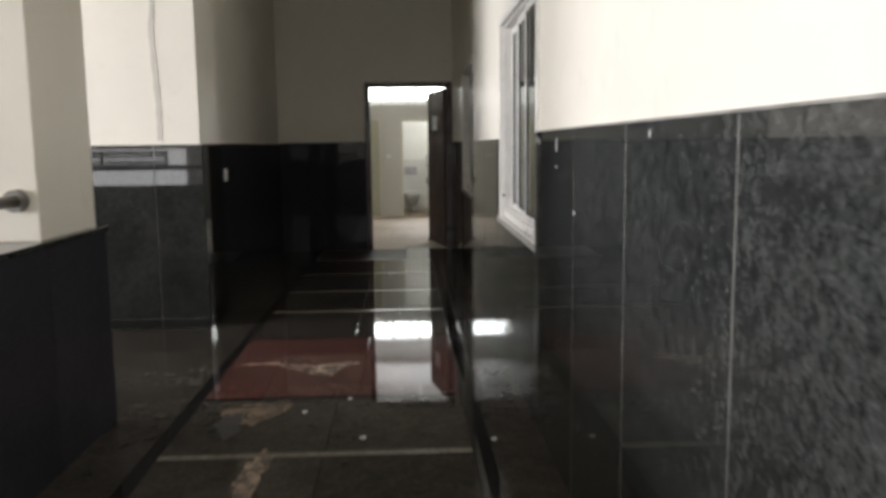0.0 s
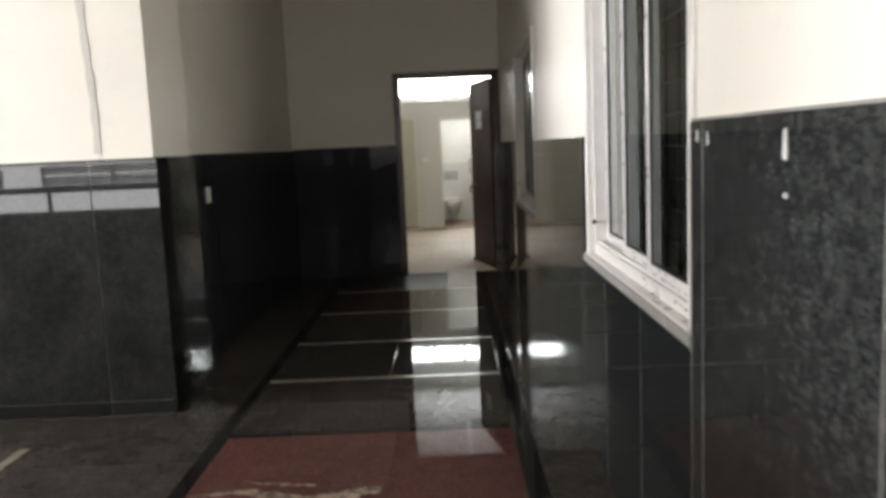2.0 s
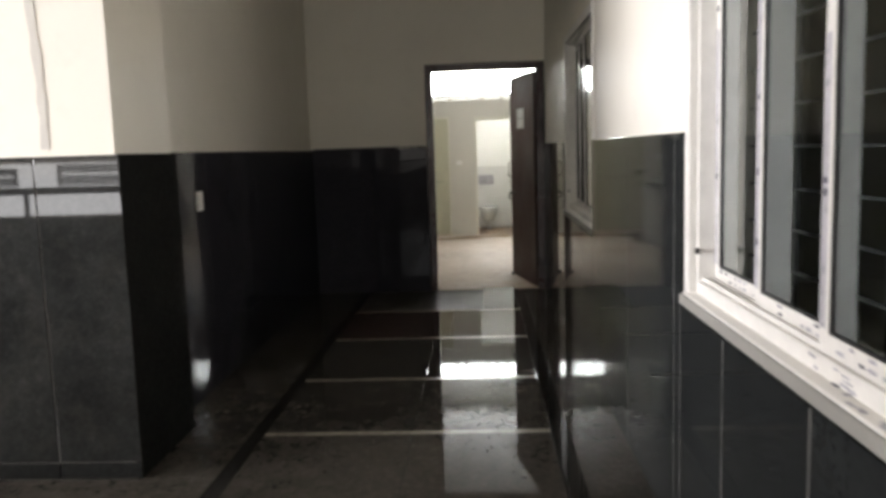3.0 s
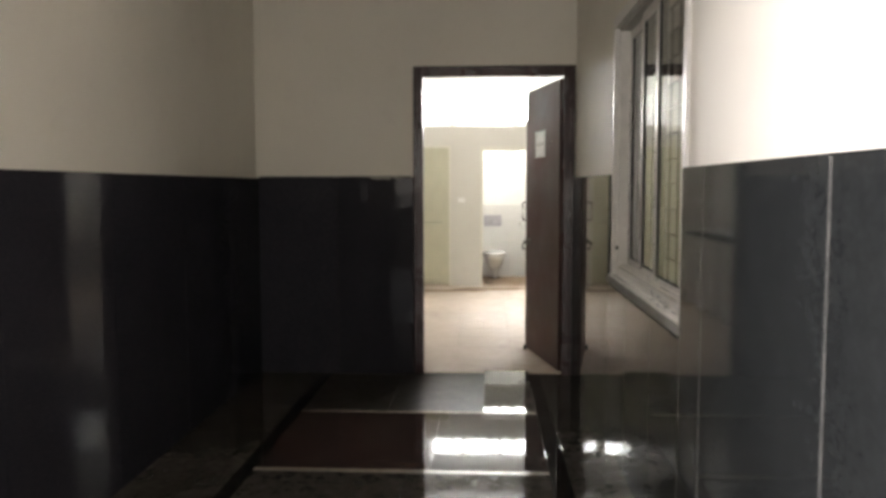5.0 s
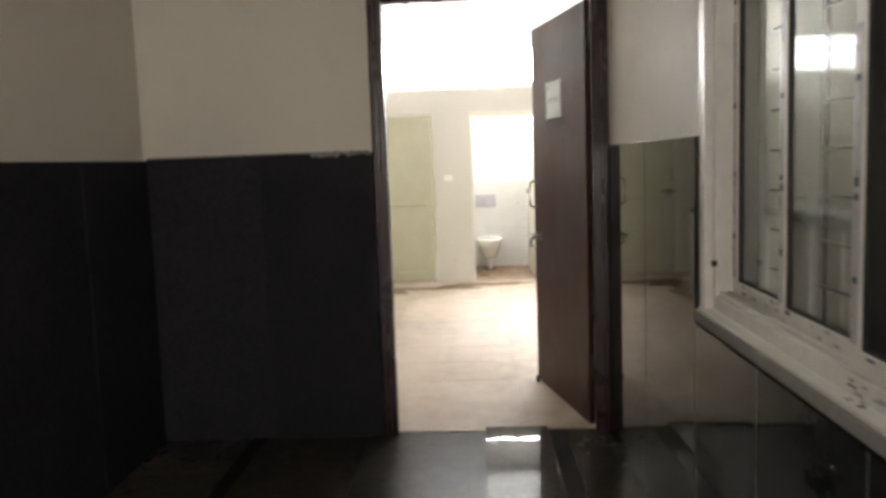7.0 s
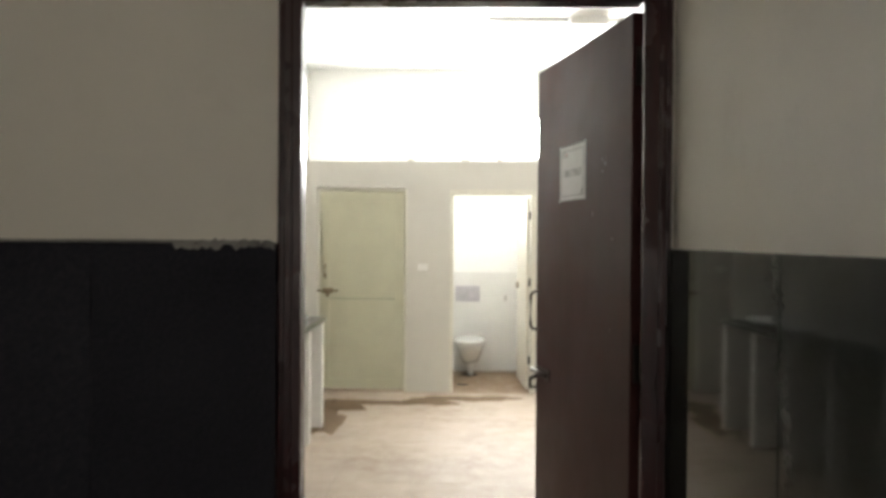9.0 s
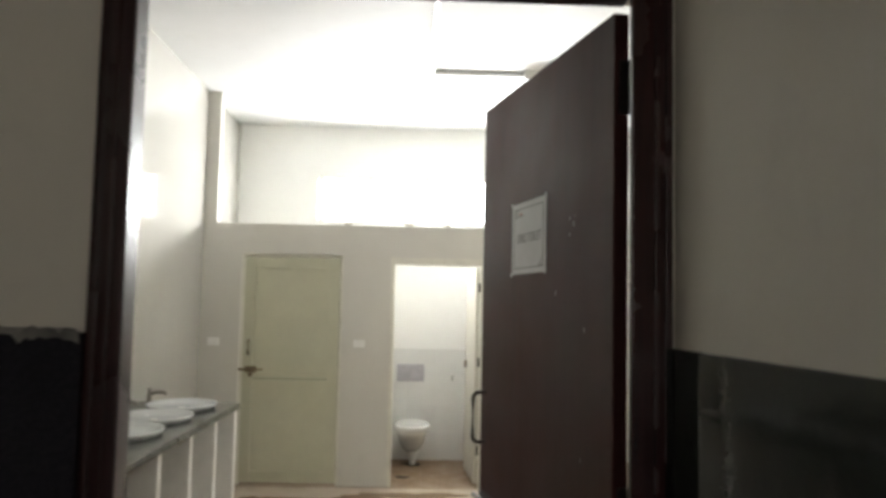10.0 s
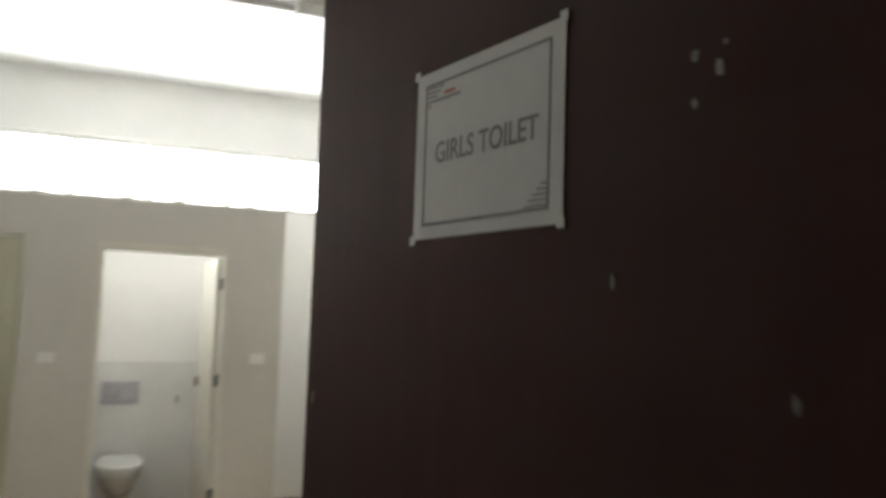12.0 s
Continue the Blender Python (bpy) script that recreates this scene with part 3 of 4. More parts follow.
def ragged(x0, x1, y, z, deep, seed):
    rng, bm = random.Random(seed), bmesh.new()
    n = 24
    top = [(x0 + (x1 - x0) * k / n, z + rng.uniform(-0.004, 0.014)) for k in range(n + 1)]
    bot = [(x0 + (x1 - x0) * k / n, z - rng.uniform(0.002, 0.022)) for k in range(n + 1)]
    ring = bot + top[::-1]
    loft(bm, [[(x, y, zz) for x, zz in ring], [(x, y - deep, zz) for x, zz in ring]])
    return bm


part("ragged_plaster", ragged(-0.52, -0.235, END - 0.0215, DADO + 0.007, 0.004, 3), GROUT, wall_end)
part("ragged_plaster", ragged(0.1, 0.55, END - 0.002, 2.106, 0.003, 5), WALLPAINT, wall_end)

# cement filler line on the lobby wall
rng = random.Random(9)
left_line, right_line, cx = [], [], -1.487
for k in range(30):
    z = DADO + 0.02 + k * 0.063
    cx = -1.487 + 0.012 * math.sin(z * 5.1) + (0.012 if z > 2.25 else 0)
    w = 0.017 + rng.uniform(-0.004, 0.006)
    left_line.append((cx - w, z))
    right_line.append((cx + w, z))
ring = left_line + right_line[::-1]
part("filler_line", loft(bmesh.new(), [[(x, 7.1645, z) for x, z in ring], [(x, 7.1615, z) for x, z in ring]]), PATCHFILLER, wall_block, "grey cement filler line down the wall")

# ---- lobby ----
parapet = thing("parapet", "low parapet clad in dark granite with a coping", "parapet", kind="structure")
part("core", boxed(-1.4, -1.167, -2.6, 5.1, 0.0, 0.93), GROUT, parapet)
part("return_core", boxed(-9.0, -1.4, 4.9, 5.1, 0.0, 0.93), GROUT, parapet)
clad(parapet, BLACK, "y", -1.166, CLAD, (-2.6, -1.7, -0.8, 0.1, 1.0, 1.9, 2.8, 3.7, 4.5, 5.12), 0.004, 0.932)
clad(parapet, STONE, "x", 5.101, CLAD, (-8.98, -8.2, -7.4, -6.7, -6.0, -5.2, -4.4, -3.6, -2.8, -2.0, -1.168), 0.004, 0.932)
part("coping", boxed(-1.42, -1.135, -2.62, 5.13, 0.934, 0.957, bevel=0.003), STONE, parapet, "polished granite coping")
part("coping", boxed(-9.0, -1.422, 4.88, 5.13, 0.934, 0.957, bevel=0.003), STONE, parapet, "polished granite coping")
structure("pillar", boxed(-1.62, -1.165, 4.49, 5.06, 0.957, CEIL, bevel=0.006), PILLARPAINT, "cream painted square pillar on the parapet", "pillar")


def handrail(label, a, b, posts, metal):
    rail = thing("handrail", label, "handrail")
    part("rail", tube(bmesh.new(), [a, b], 0.024, 14), metal, rail)
    for p in posts:
        part("post", tube(bmesh.new(), [(p[0], p[1], 0.957), (p[0], p[1], a[2])], 0.016, 10), metal, rail)
    return rail


r1 = handrail("round steel handrail above the lobby parapet", (-1.245, -2.5, 1.12), (-1.245, 4.47, 1.12), [(-1.245, y) for y in (-2.4, -1.0, 0.4, 1.8, 3.2)], GREYSTEEL)
part("flange", tube(bmesh.new(), [(-1.245, 4.455, 1.12), (-1.245, 4.49, 1.12)], 0.045, 16), GREYSTEEL, r1, "round steel wall flange")
handrail("round steel handrail above the parapet return", (-8.95, 5.0, 1.13), (-1.63, 5.0, 1.13), [(x, 5.0) for x in (-1.68, -2.8, -3.9, -5.0, -6.1, -7.2, -8.3)], DARKMETAL)

door_red = thing("door_2", "closed red painted door in a dark red frame", "door", kind="structure")
for nm, a in (("door_frame", (-2.27, -2.2, 7.13, 7.26, 0, 2.1)), ("door_frame", (-3.3, -3.23, 7.13, 7.26, 0, 2.1)), ("door_frame", (-3.23, -2.27, 7.13, 7.26, 2.03, 2.1))):
    part(nm, boxed(*a, bevel=0.004), REDWOOD, door_red)
part("leaf", boxed(-3.228, -2.272, 7.2, 7.24, 0.01, 2.028, bevel=0.003), REDWOOD, door_red)
part("kick_plate", boxed(-3.2, -2.3, 7.196, 7.2, 0.03, 0.2), STEEL, door_red, "steel kick plate")
part("handle", tube(bmesh.new(), [(-2.36, 7.2, 1.0), (-2.36, 7.15, 1.0), (-2.48, 7.15, 1.0)], 0.01, 10), STEEL, door_red, "steel lever handle")

# louvred windows in the court opening behind the lobby, over a rail


def louvre(name, label, xa, xb, z0, z1):
    w = thing(name, label, "window", kind="structure")
    for za, zb in ((z0, z0 + 0.03), (z1 - 0.03, z1)):
        part("window_frame", boxed(xa, xb, -4.0, -3.95, za, zb, bevel=0.003), IRON, w)
    n = max(2, round((xb - xa) / 1.3))
    for k in range(n + 1):
        x = xa + (xb - xa - 0.06) * k / n
        part("window_post", boxed(x, x + 0.06, -3.998, -3.952, z0 + 0.03, z1 - 0.03, bevel=0.003), IRON, w)
    for k in range(5):
        z = z0 + 0.045 + k * (z1 - z0 - 0.07) / 5
        part("slat", boxed(xa, xb, -3.985, -3.965, z, z + (0.018 if k == 2 else 0.045), bevel=0.002), IRON, w)
    return w


louvre("window_3", "wide dark louvred window in the court opening", -7.35, -4.65, 0.9, 1.27)
louvre("window_5", "narrow dark louvred window in the court opening", -8.94, -8.1, 0.9, 1.23)

# ---- windows ----


def sliding_window(name, label, y0, y1, cut1, cut2):
    """Three-track sliding window with net sashes, in the wall's opening."""
    w = thing(name, label, "window", kind="structure")
    xo = RIGHT + 0.014
    fr = 0.045
    # lining of the reveal, proud of the plaster
    part("window_jamb", boxed(RIGHT - 0.012, xo, y1 - 0.03, y1 + 0.025, SILL - 0.01, HEAD + 0.025, bevel=0.004), UPVC, w)
    part("window_jamb", boxed(RIGHT - 0.012, xo, y0 - 0.02, y0 + 0.03, SILL - 0.01, HEAD + 0.025, bevel=0.004), UPVC, w)
    part("window_head", boxed(RIGHT - 0.012, xo, y0 + 0.03, y1 - 0.03, HEAD - 0.03, HEAD + 0.025, bevel=0.004), UPVC, w)
    sill = part("window_sill", boxed(RIGHT - 0.027, xo + 0.01, y0 - 0.03, y1 + 0.03, 0.812, SILL - 0.004, bevel=0.006), SILLCEMENT, w, "grey plastered sill edge under the white track")
    part("sill_cover", boxed(RIGHT - 0.022, xo + 0.012, y0, y1, SILL - 0.003, SILL + 0.006, bevel=0.002), UPVC, sill)
    part("window_track", boxed(xo, xo + 0.075, y0 + 0.002, y1 - 0.002, SILL, SILL + fr, bevel=0.003), UPVC, w)
    for k in range(3):
        part("track_rib", boxed(xo + 0.013 + k * 0.022, xo + 0.019 + k * 0.022, y0 + 0.01, y1 - 0.01, SILL + fr + 0.001, SILL + fr + 0.014), UPVC, w)
    part("window_frame", boxed(xo, xo + 0.075, y0 + 0.002, y0 + fr, SILL + fr, HEAD - 0.002, bevel=0.003), UPVC, w)
    part("window_frame", boxed(xo, xo + 0.075, y1 - fr, y1 - 0.002, SILL + fr, HEAD - 0.002, bevel=0.003), UPVC, w)
    part("window_frame", boxed(xo, xo + 0.075, y0 + fr, y1 - fr, HEAD - fr, HEAD - 0.002, bevel=0.003), UPVC, w)
    part("stopper", tube(bmesh.new(), [(xo, y1 - fr - 0.012, SILL + 0.14), (xo - 0.012, y1 - fr - 0.012, SILL + 0.14)], 0.009, 12), SEAL, w, "black rubber stopper")
    a, b = y0 + fr, y1 - fr
    edges = (a, y0 + cut1, y0 + cut2, b)
    zl, zh, s = SILL + fr + 0.004, HEAD - fr, 0.042
    for k in range(3):
        p, q = edges[k] - (0.018 if k else 0), edges[k + 1] + (0.018 if k < 2 else 0)
        x = xo + 0.006 + k * 0.022
        sash = part("sash", box(box(box(box(bmesh.new(), x, x + 0.02, p, p + s, zl, zh, 0.003), x, x + 0.02, q - s, q, zl, zh, 0.003), x, x + 0.02, p + s, q - s, zl, zl + s, 0.003), x, x + 0.02, p + s, q - s, zh - s, zh, 0.003), UPVC, w)
        pane = part("pane", boxed(x + 0.008, x + 0.012, p + s - 0.004, q - s + 0.004, zl + s - 0.004, zh - s + 0.004), SEETHROUGH, sash)
        pane.visible_shadow = False
        g = bmesh.new()
        for ya, yb in ((p + s, p + s + 0.006), (q - s - 0.006, q - s)):
            box(g, x + 0.002, x + 0.01, ya, yb, zl + s, zh - s)
        box(g, x + 0.002, x + 0.01, p + s + 0.006, q - s - 0.006, zl + s, zl + s + 0.006)
        part("gasket", g, SEAL, sash)
        part("insect_screen", boxed(x + 0.014, x + 0.016, q - s - (q - p - 2 * s) * (0.2, 0.42, 0.36)[k], q - s, zl + s, zh - s), MESHGREY, sash, "grey insect mesh")
        part("latch", tube(bmesh.new(), [(x, p + s + 0.03, zl + s + 0.012), (x - 0.004, p + s + 0.03, zl + s + 0.012)], 0.011, 12), SEAL, sash, "black round latch")
        rng = random.Random(int(y0 * 10) + k)
        for _ in range(5):
            z = rng.uniform(zl, zh - 0.1)
            part("tape_mark", boxed(x - 0.0022, x - 0.0012, p + 0.006, p + 0.006 + rng.uniform(0.02, 0.036), z, z + rng.uniform(0.012, 0.05)), TAPE, sash)
        part("film_strip", boxed(x - 0.001, x - 0.0001, q - s + 0.013, q - 0.002, zl + 0.05, zl + (0.62, 0.9, 0.75)[k]), FROST, sash, "lilac-grey protective film left on the stile")
        # rows of printed film on the bottom rail and on the near stile
        y = p + s
        while y < q - s - 0.03:
            for z in (zl + 0.013, zl + 0.031):
                if rng.random() < 0.62:
                    part("film_print", boxed(x - 0.0012, x - 0.0002, y, y + rng.uniform(0.008, 0.03), z, z + rng.uniform(0.004, 0.008)), rng.choice((INK, TAPE, TAPE)), sash)
            y += 0.042
        for z in (zl + 0.16, zl + 0.31, zl + 0.335, zl + 0.52, zl + 0.8):
            part("film_print", boxed(x - 0.0018, x - 0.0011, q - s + 0.016, q - s + 0.034, z, z + rng.uniform(0.01, 0.018)), rng.choice((INK, INK, TAPE)), sash)
    # printed film left on track and sill
    rng = random.Random(int(y0 * 7))
    for _ in range(16):
        y = rng.uniform(y0 + 0.02, y0 + 0.55)
        x = rng.uniform(RIGHT - 0.018, RIGHT + 0.028)
        part("film_print", boxed(x, x + rng.uniform(0.006, 0.014), y, y + rng.uniform(0.008, 0.035), SILL + 0.0065, SILL + 0.0075), rng.choice((INK, TAPE, TAPE, TAPE, TAPE)), sill)
    for _ in range(14):
        y, z = rng.uniform(y0 + 0.02, y0 + 0.6), rng.uniform(SILL + 0.006, SILL + 0.035)
        part("film_print", boxed(xo - 0.0015, xo - 0.0003, y, y + rng.uniform(0.008, 0.04), z, z + rng.uniform(0.003, 0.007)), rng.choice((INK, TAPE, TAPE, TAPE, TAPE)), sill)
    # iron grille on the room side
    gr = thing("window_grille", "thin dark iron window grille of crossed bars", "grille", group="window grilles")
    xg, rows, cols = 1.09, 11, 9
    for r in range(rows + 1):
        z = SILL + 0.004 + r * (HEAD - SILL - 0.008) / rows
        part("bar", boxed(xg, xg + 0.012, y0, y1, z - 0.003, z + 0.003), IRON, gr)
    for c in range(1, cols):
        y = y0 + c * (y1 - y0) / cols
        part("bar", boxed(xg + 0.0125, xg + 0.0225, y - 0.004, y + 0.004, SILL, HEAD), IRON, gr)
    return w


sliding_window("window_1", "white sliding window with film scraps on its sill", *W1, 0.56, 1.01)
sliding_window("window_2", "white sliding window with net sashes", *W2, 0.585, 1.0)

# ---- toilet doorway ----
door = thing("door_1", "dark brown wooden door standing open into the toilet", "door", kind="structure")
x0, x1, zt = DOOR
FW, FR = 0.066, 0.08


def post(a, b):
    return boxed(a, b, END - 0.012, END + 0.06, 0, zt - 0.001, bevel=0.005)


part("frame_post", post(x0, x0 + FW), FRAMEWOOD, door)
part("frame_post", boxed(x1 - FR, x1, END - 0.012, END + 0.012, 0, zt - 0.001, bevel=0.005), FRAMEWOOD, door)
part("frame_stop", boxed(x1 - 0.063, x1, END + 0.012, END + 0.0635, 0, zt - 0.001, bevel=0.002), FRAMEWOOD, door)
part("frame_stop", boxed(x0, x0 + FW - 0.014, END + 0.06, END + 0.1, 0, zt - 0.001, bevel=0.003), FRAMEWOOD, door)
for a, b in ((x0 + 0.006, x0 + 0.02), (x0 + 0.036, x0 + 0.042), (x1 - 0.016, x1 - 0.004), (x1 - 0.036, x1 - 0.028)):
    part("frame_bead", boxed(a, b, END - 0.018, END - 0.011, 0, zt - 0.01, bevel=0.0025), FRAMEWOOD, door)
part("frame_head", boxed(x0 + FW, x1 - FR, END - 0.012, END + 0.06, zt - 0.07, zt - 0.001, bevel=0.004), FRAMEWOOD, door)
# the leaf, in its own frame: along +x from the hinge, face at y = 0
ang = math.atan2(0.977, -0.212)
LEAFPOSE = pose(0.7643, 11.566, 0, 0, 0, math.degrees(ang))
L = 0.878


def leafpart(name, bm, mat, parent, label=""):
    bm.transform(LEAFPOSE)
    return part(name, bm, mat, parent, label)


leaf = leafpart("leaf", boxed(0, L, -0.033, 0, 0.012, 2.022, bevel=0.003), LEAFWOOD, door, "dark brown veneered leaf with scuffs")
for z in (0.3, 1.02, 1.87):
    leafpart("hinge", box(tube(bmesh.new(), [(-0.006, -0.036, z - 0.055), (-0.006, -0.036, z + 0.055)], 0.008, 10), -0.004, -0.0005, -0.05, -0.01, z - 0.055, z + 0.055), DARKMETAL, leaf, "dark steel hinge")
hu, arc = L - 0.045, [radians(a) for a in (0, 30, 60, 90)]
loop = [(hu, 0.0, 1.172)] + [(hu, 0.02 + 0.018 * math.sin(a), 1.154 + 0.018 * math.cos(a)) for a in arc]
loop += [(hu, 0.02 + 0.018 * math.cos(a), 1.046 - 0.018 * math.sin(a)) for a in arc] + [(hu, 0.0, 1.028)]
leafpart("pull_handle", tube(bmesh.new(), loop, 0.0058, 10), DARKMETAL, leaf, "dark metal pull handle")
lock = leafpart("bolt", box(bmesh.new(), L - 0.17, L - 0.01, 0.0, 0.006, 0.845, 0.885, 0.002), DARKMETAL, leaf, "dark steel sliding bolt")
leafpart("bolt_rod", tube(bmesh.new(), [(L - 0.16, 0.014, 0.865), (L + 0.015, 0.014, 0.865)], 0.008, 10), DARKMETAL, lock)
leafpart("bolt_knob", tube(bmesh.new(), [(L - 0.1, 0.014, 0.865), (L - 0.1, 0.05, 0.85)], 0.008, 10), DARKMETAL, lock)
leafpart("padlock_eye", tube(bmesh.new(), [(L - 0.02, 0.004, 0.80), (L - 0.02, 0.03, 0.80), (L - 0.02, 0.03, 0.84)], 0.007, 8), DARKMETAL, lock)
leafpart("door_stop", tube(bmesh.new(), [(L - 0.04, 0.012, 0.0), (L - 0.04, 0.012, 0.04)], 0.012, 10), SEAL, leaf, "black rubber door stop")


def blot(cu, cz, w, h, seed, n=10):
    """An uneven outline round a point."""
    rng = random.Random(seed)
    return [(cu + w * rng.uniform(0.55, 1.0) * math.cos(2 * math.pi * k / n), cz + h * rng.uniform(0.55, 1.0) * math.sin(2 * math.pi * k / n)) for k in range(n)]


for k, (u, z, w, h) in enumerate(((0.217, 1.624, 0.0045, 0.006), (0.195, 1.61, 0.004, 0.009), (0.217, 1.588, 0.003, 0.005), (0.297, 1.458, 0.0025, 0.008), (0.136, 1.376, 0.003, 0.007), (0.855, 1.31, 0.003, 0.011), (0.19, 1.628, 0.002, 0.003), (0.15, 1.1, 0.002, 0.006))):
    out = blot(u, z, w, h, 60 + k)
    leafpart("scuff", loft(bmesh.new(), [[(a, 0.0002, b) for a, b in out], [(a, 0.0009, b) for a, b in out]]), GROUT, leaf, "pale chip in the varnish")

# poster on the leaf, text reads towards the corridor
poster = thing("poster", "white paper notice taped to the brown door", "poster")
PU0, PU1, PZ0, PZ1 = 0.357, 0.605, 1.51, 1.697


def flatpart(name, u0, u1, z0, z1, mat, parent, off, label="", thick=0.0006):
    return leafpart(name, boxed(u0, u1, off, off + thick, z0, z1), mat, parent, label)


sheet = flatpart("sheet", PU0, PU1, PZ0, PZ1, PAPER, poster, 0.0015)
bu, bz, t_ = 0.018, 0.014, 0.003
for a in ((PU0 + bu, PU1 - bu, PZ1 - bz - t_, PZ1 - bz), (PU0 + bu, PU1 - bu, PZ0 + bz, PZ0 + bz + t_), (PU0 + bu, PU0 + bu + t_, PZ0 + bz, PZ1 - bz), (PU1 - bu - t_, PU1 - bu, PZ0 + bz, PZ1 - bz)):
    flatpart("printed_border", *a, PRINT, sheet, 0.0022)
for k in range(5):
    flatpart("corner_ornament", PU0 + bu + 0.003, PU0 + bu + 0.035 - k * 0.006, PZ0 + bz + 0.004 + k * 0.005, PZ0 + bz + 0.006 + k * 0.005, PRINT, sheet, 0.0022)
    flatpart("corner_ornament", PU1 - bu - 0.035 + k * 0.006, PU1 - bu - 0.003, PZ1 - bz - 0.006 - k * 0.005, PZ1 - bz - 0.004 - k * 0.005, PRINT, sheet, 0.0022)
flatpart("small_print", PU1 - 0.085, PU1 - 0.035, PZ1 - 0.036, PZ1 - 0.033, PRINT, sheet, 0.0022)
flatpart("small_print", PU1 - 0.075, PU1 - 0.055, PZ1 - 0.030, PZ1 - 0.027, REDPRINT, sheet, 0.0022)
for u, z in ((PU0 - 0.004, PZ0 - 0.004), (PU1 - 0.006, PZ0 - 0.006), (PU0 - 0.004, PZ1 - 0.005), (PU1 - 0.006, PZ1 - 0.005)):
    flatpart("tape", u, u + 0.010, z, z + 0.010, PAPER, poster, 0.0032, "strip of clear tape")
font = bpy.data.curves.new("words", "FONT")
font.body, font.size, font.align_x, font.align_y, font.extrude = "GIRLS TOILET", 0.031, "CENTER", "CENTER", 0.0002
font.offset = 0.0004
words = new("lettering_curve", font)
bpy.context.view_layer.update()
wm = bpy.data.meshes.new_from_object(words.evaluated_get(bpy.context.evaluated_depsgraph_get()))
bpy.data.objects.remove(words)
# letters lie in the leaf's face, reading against its u axis
xs = [v.co.x for v in wm.vertices]
fit = 0.172 / (max(xs) - min(xs))
wm.transform(Matrix.Diagonal((fit, fit * 1.15, 1, 1)))
wm.transform(LEAFPOSE @ pose(0.478, 0.0026, 1.602, 90, 0, 180))
wm.materials.append(PRINT)
lettering = new("lettering", wm)
lettering.parent = sheet

# ---- toilet ----
counter = thing("wash_counter", "grey granite wash counter on white slab supports", "counter")
top = part("countertop", boxed(TLEFT, -0.70, 12.2, 15.12, 0.765, 0.80, bevel=0.004), TOPSTONE, counter)
for k in range(6):
    y = 15.055 - k * 0.5
    part("support", boxed(TLEFT, -0.715, y, y + 0.055, 0.0, 0.764, bevel=0.004), PVC, counter, "white tiled support slab")


def basin(y):
    b = thing("wash_basin", "white oval ceramic basin set in the counter", "basin", group="basins in the wash counter")
    cx = -0.972
    rings = [oval(cx, y, z, 0.198 * f, 0.25 * f, 32) for z, f in ((0.8005, 0.9), (0.812, 0.95), (0.826, 1.0), (0.832, 0.985), (0.831, 0.94), (0.822, 0.87), (0.812, 0.78), (0.806, 0.6), (0.8035, 0.25))]
    part("bowl", loft(bmesh.new(), rings), BASINWHITE, b)
    part("drain", loft(bmesh.new(), [oval(cx, y, 0.8035, 0.025, 0.025, 16), oval(cx, y, 0.8065, 0.02, 0.02, 16)]), STEEL, b, "small steel drain")
    tap = thing("tap", "dusty grey metal tap behind a basin", "tap", group="taps along the counter")
    tx = -1.21
    y = y + 0.16
    part("body", tube(bmesh.new(), [(tx, y, 0.8), (tx, y, 0.812), (tx, y, 0.872)], 0.015, 12), TAPMETAL, tap)
    part("spout", tube(bmesh.new(), [(tx, y, 0.86), (tx + 0.04, y, 0.874), (tx + 0.08, y, 0.874), (tx + 0.1, y, 0.862)], 0.010, 10), TAPMETAL, tap)
    part("handle", box(tube(bmesh.new(), [(tx, y, 0.872), (tx, y, 0.89)], 0.010, 10), tx - 0.007, tx + 0.007, y - 0.03, y + 0.03, 0.89, 0.9, 0.003), TAPMETAL, tap)


for k in range(5):
    basin(14.8 - k * 0.505)

gd = thing("door_3", "closed pale green cubicle door with a brass bolt", "door", kind="structure")
part("door_frame", boxed(-1.01, -0.985, CUB + 0.02, CUB + 0.08, 0, 1.82), CREAMFRAME, gd)
part("door_frame", boxed(-0.225, -0.2, CUB + 0.02, CUB + 0.08, 0, 1.82), CREAMFRAME, gd)
part("door_frame", boxed(-0.985, -0.225, CUB + 0.02, CUB + 0.08, 1.795, 1.82), CREAMFRAME, gd)
gl = part("leaf", boxed(-0.983, -0.227, CUB + 0.03, CUB + 0.06, 0.02, 1.793, bevel=0.003), GREENDOOR, gd)
for a in ((-0.983, -0.9, 0.02, 1.793), (-0.31, -0.227, 0.02, 1.793), (-0.9, -0.31, 1.70, 1.793), (-0.9, -0.31, 0.83, 0.875), (-0.9, -0.31, 0.02, 0.11)):
    part("rail", boxed(a[0], a[1], CUB + 0.018, CUB + 0.0302, a[2], a[3], bevel=0.002), GREENDOOR, gl)
part("rail_joint", boxed(-0.9, -0.31, CUB + 0.0166, CUB + 0.018, 0.826, 0.834), GREENEDGE, gl, "dark joint line under the rail")
part("bolt", box(tube(bmesh.new(), [(-1.03, CUB + 0.012, 0.9), (-0.82, CUB + 0.012, 0.9)], 0.009, 10), -0.96, -0.87, CUB + 0.016, CUB + 0.024, 0.875, 0.925, 0.002), BRONZE, gl, "tarnished brass sliding bolt")
part("bolt_tongue", boxed(-0.93, -0.9, CUB - 0.002, CUB + 0.024, 0.845, 0.875, bevel=0.002), BRONZE, gl)
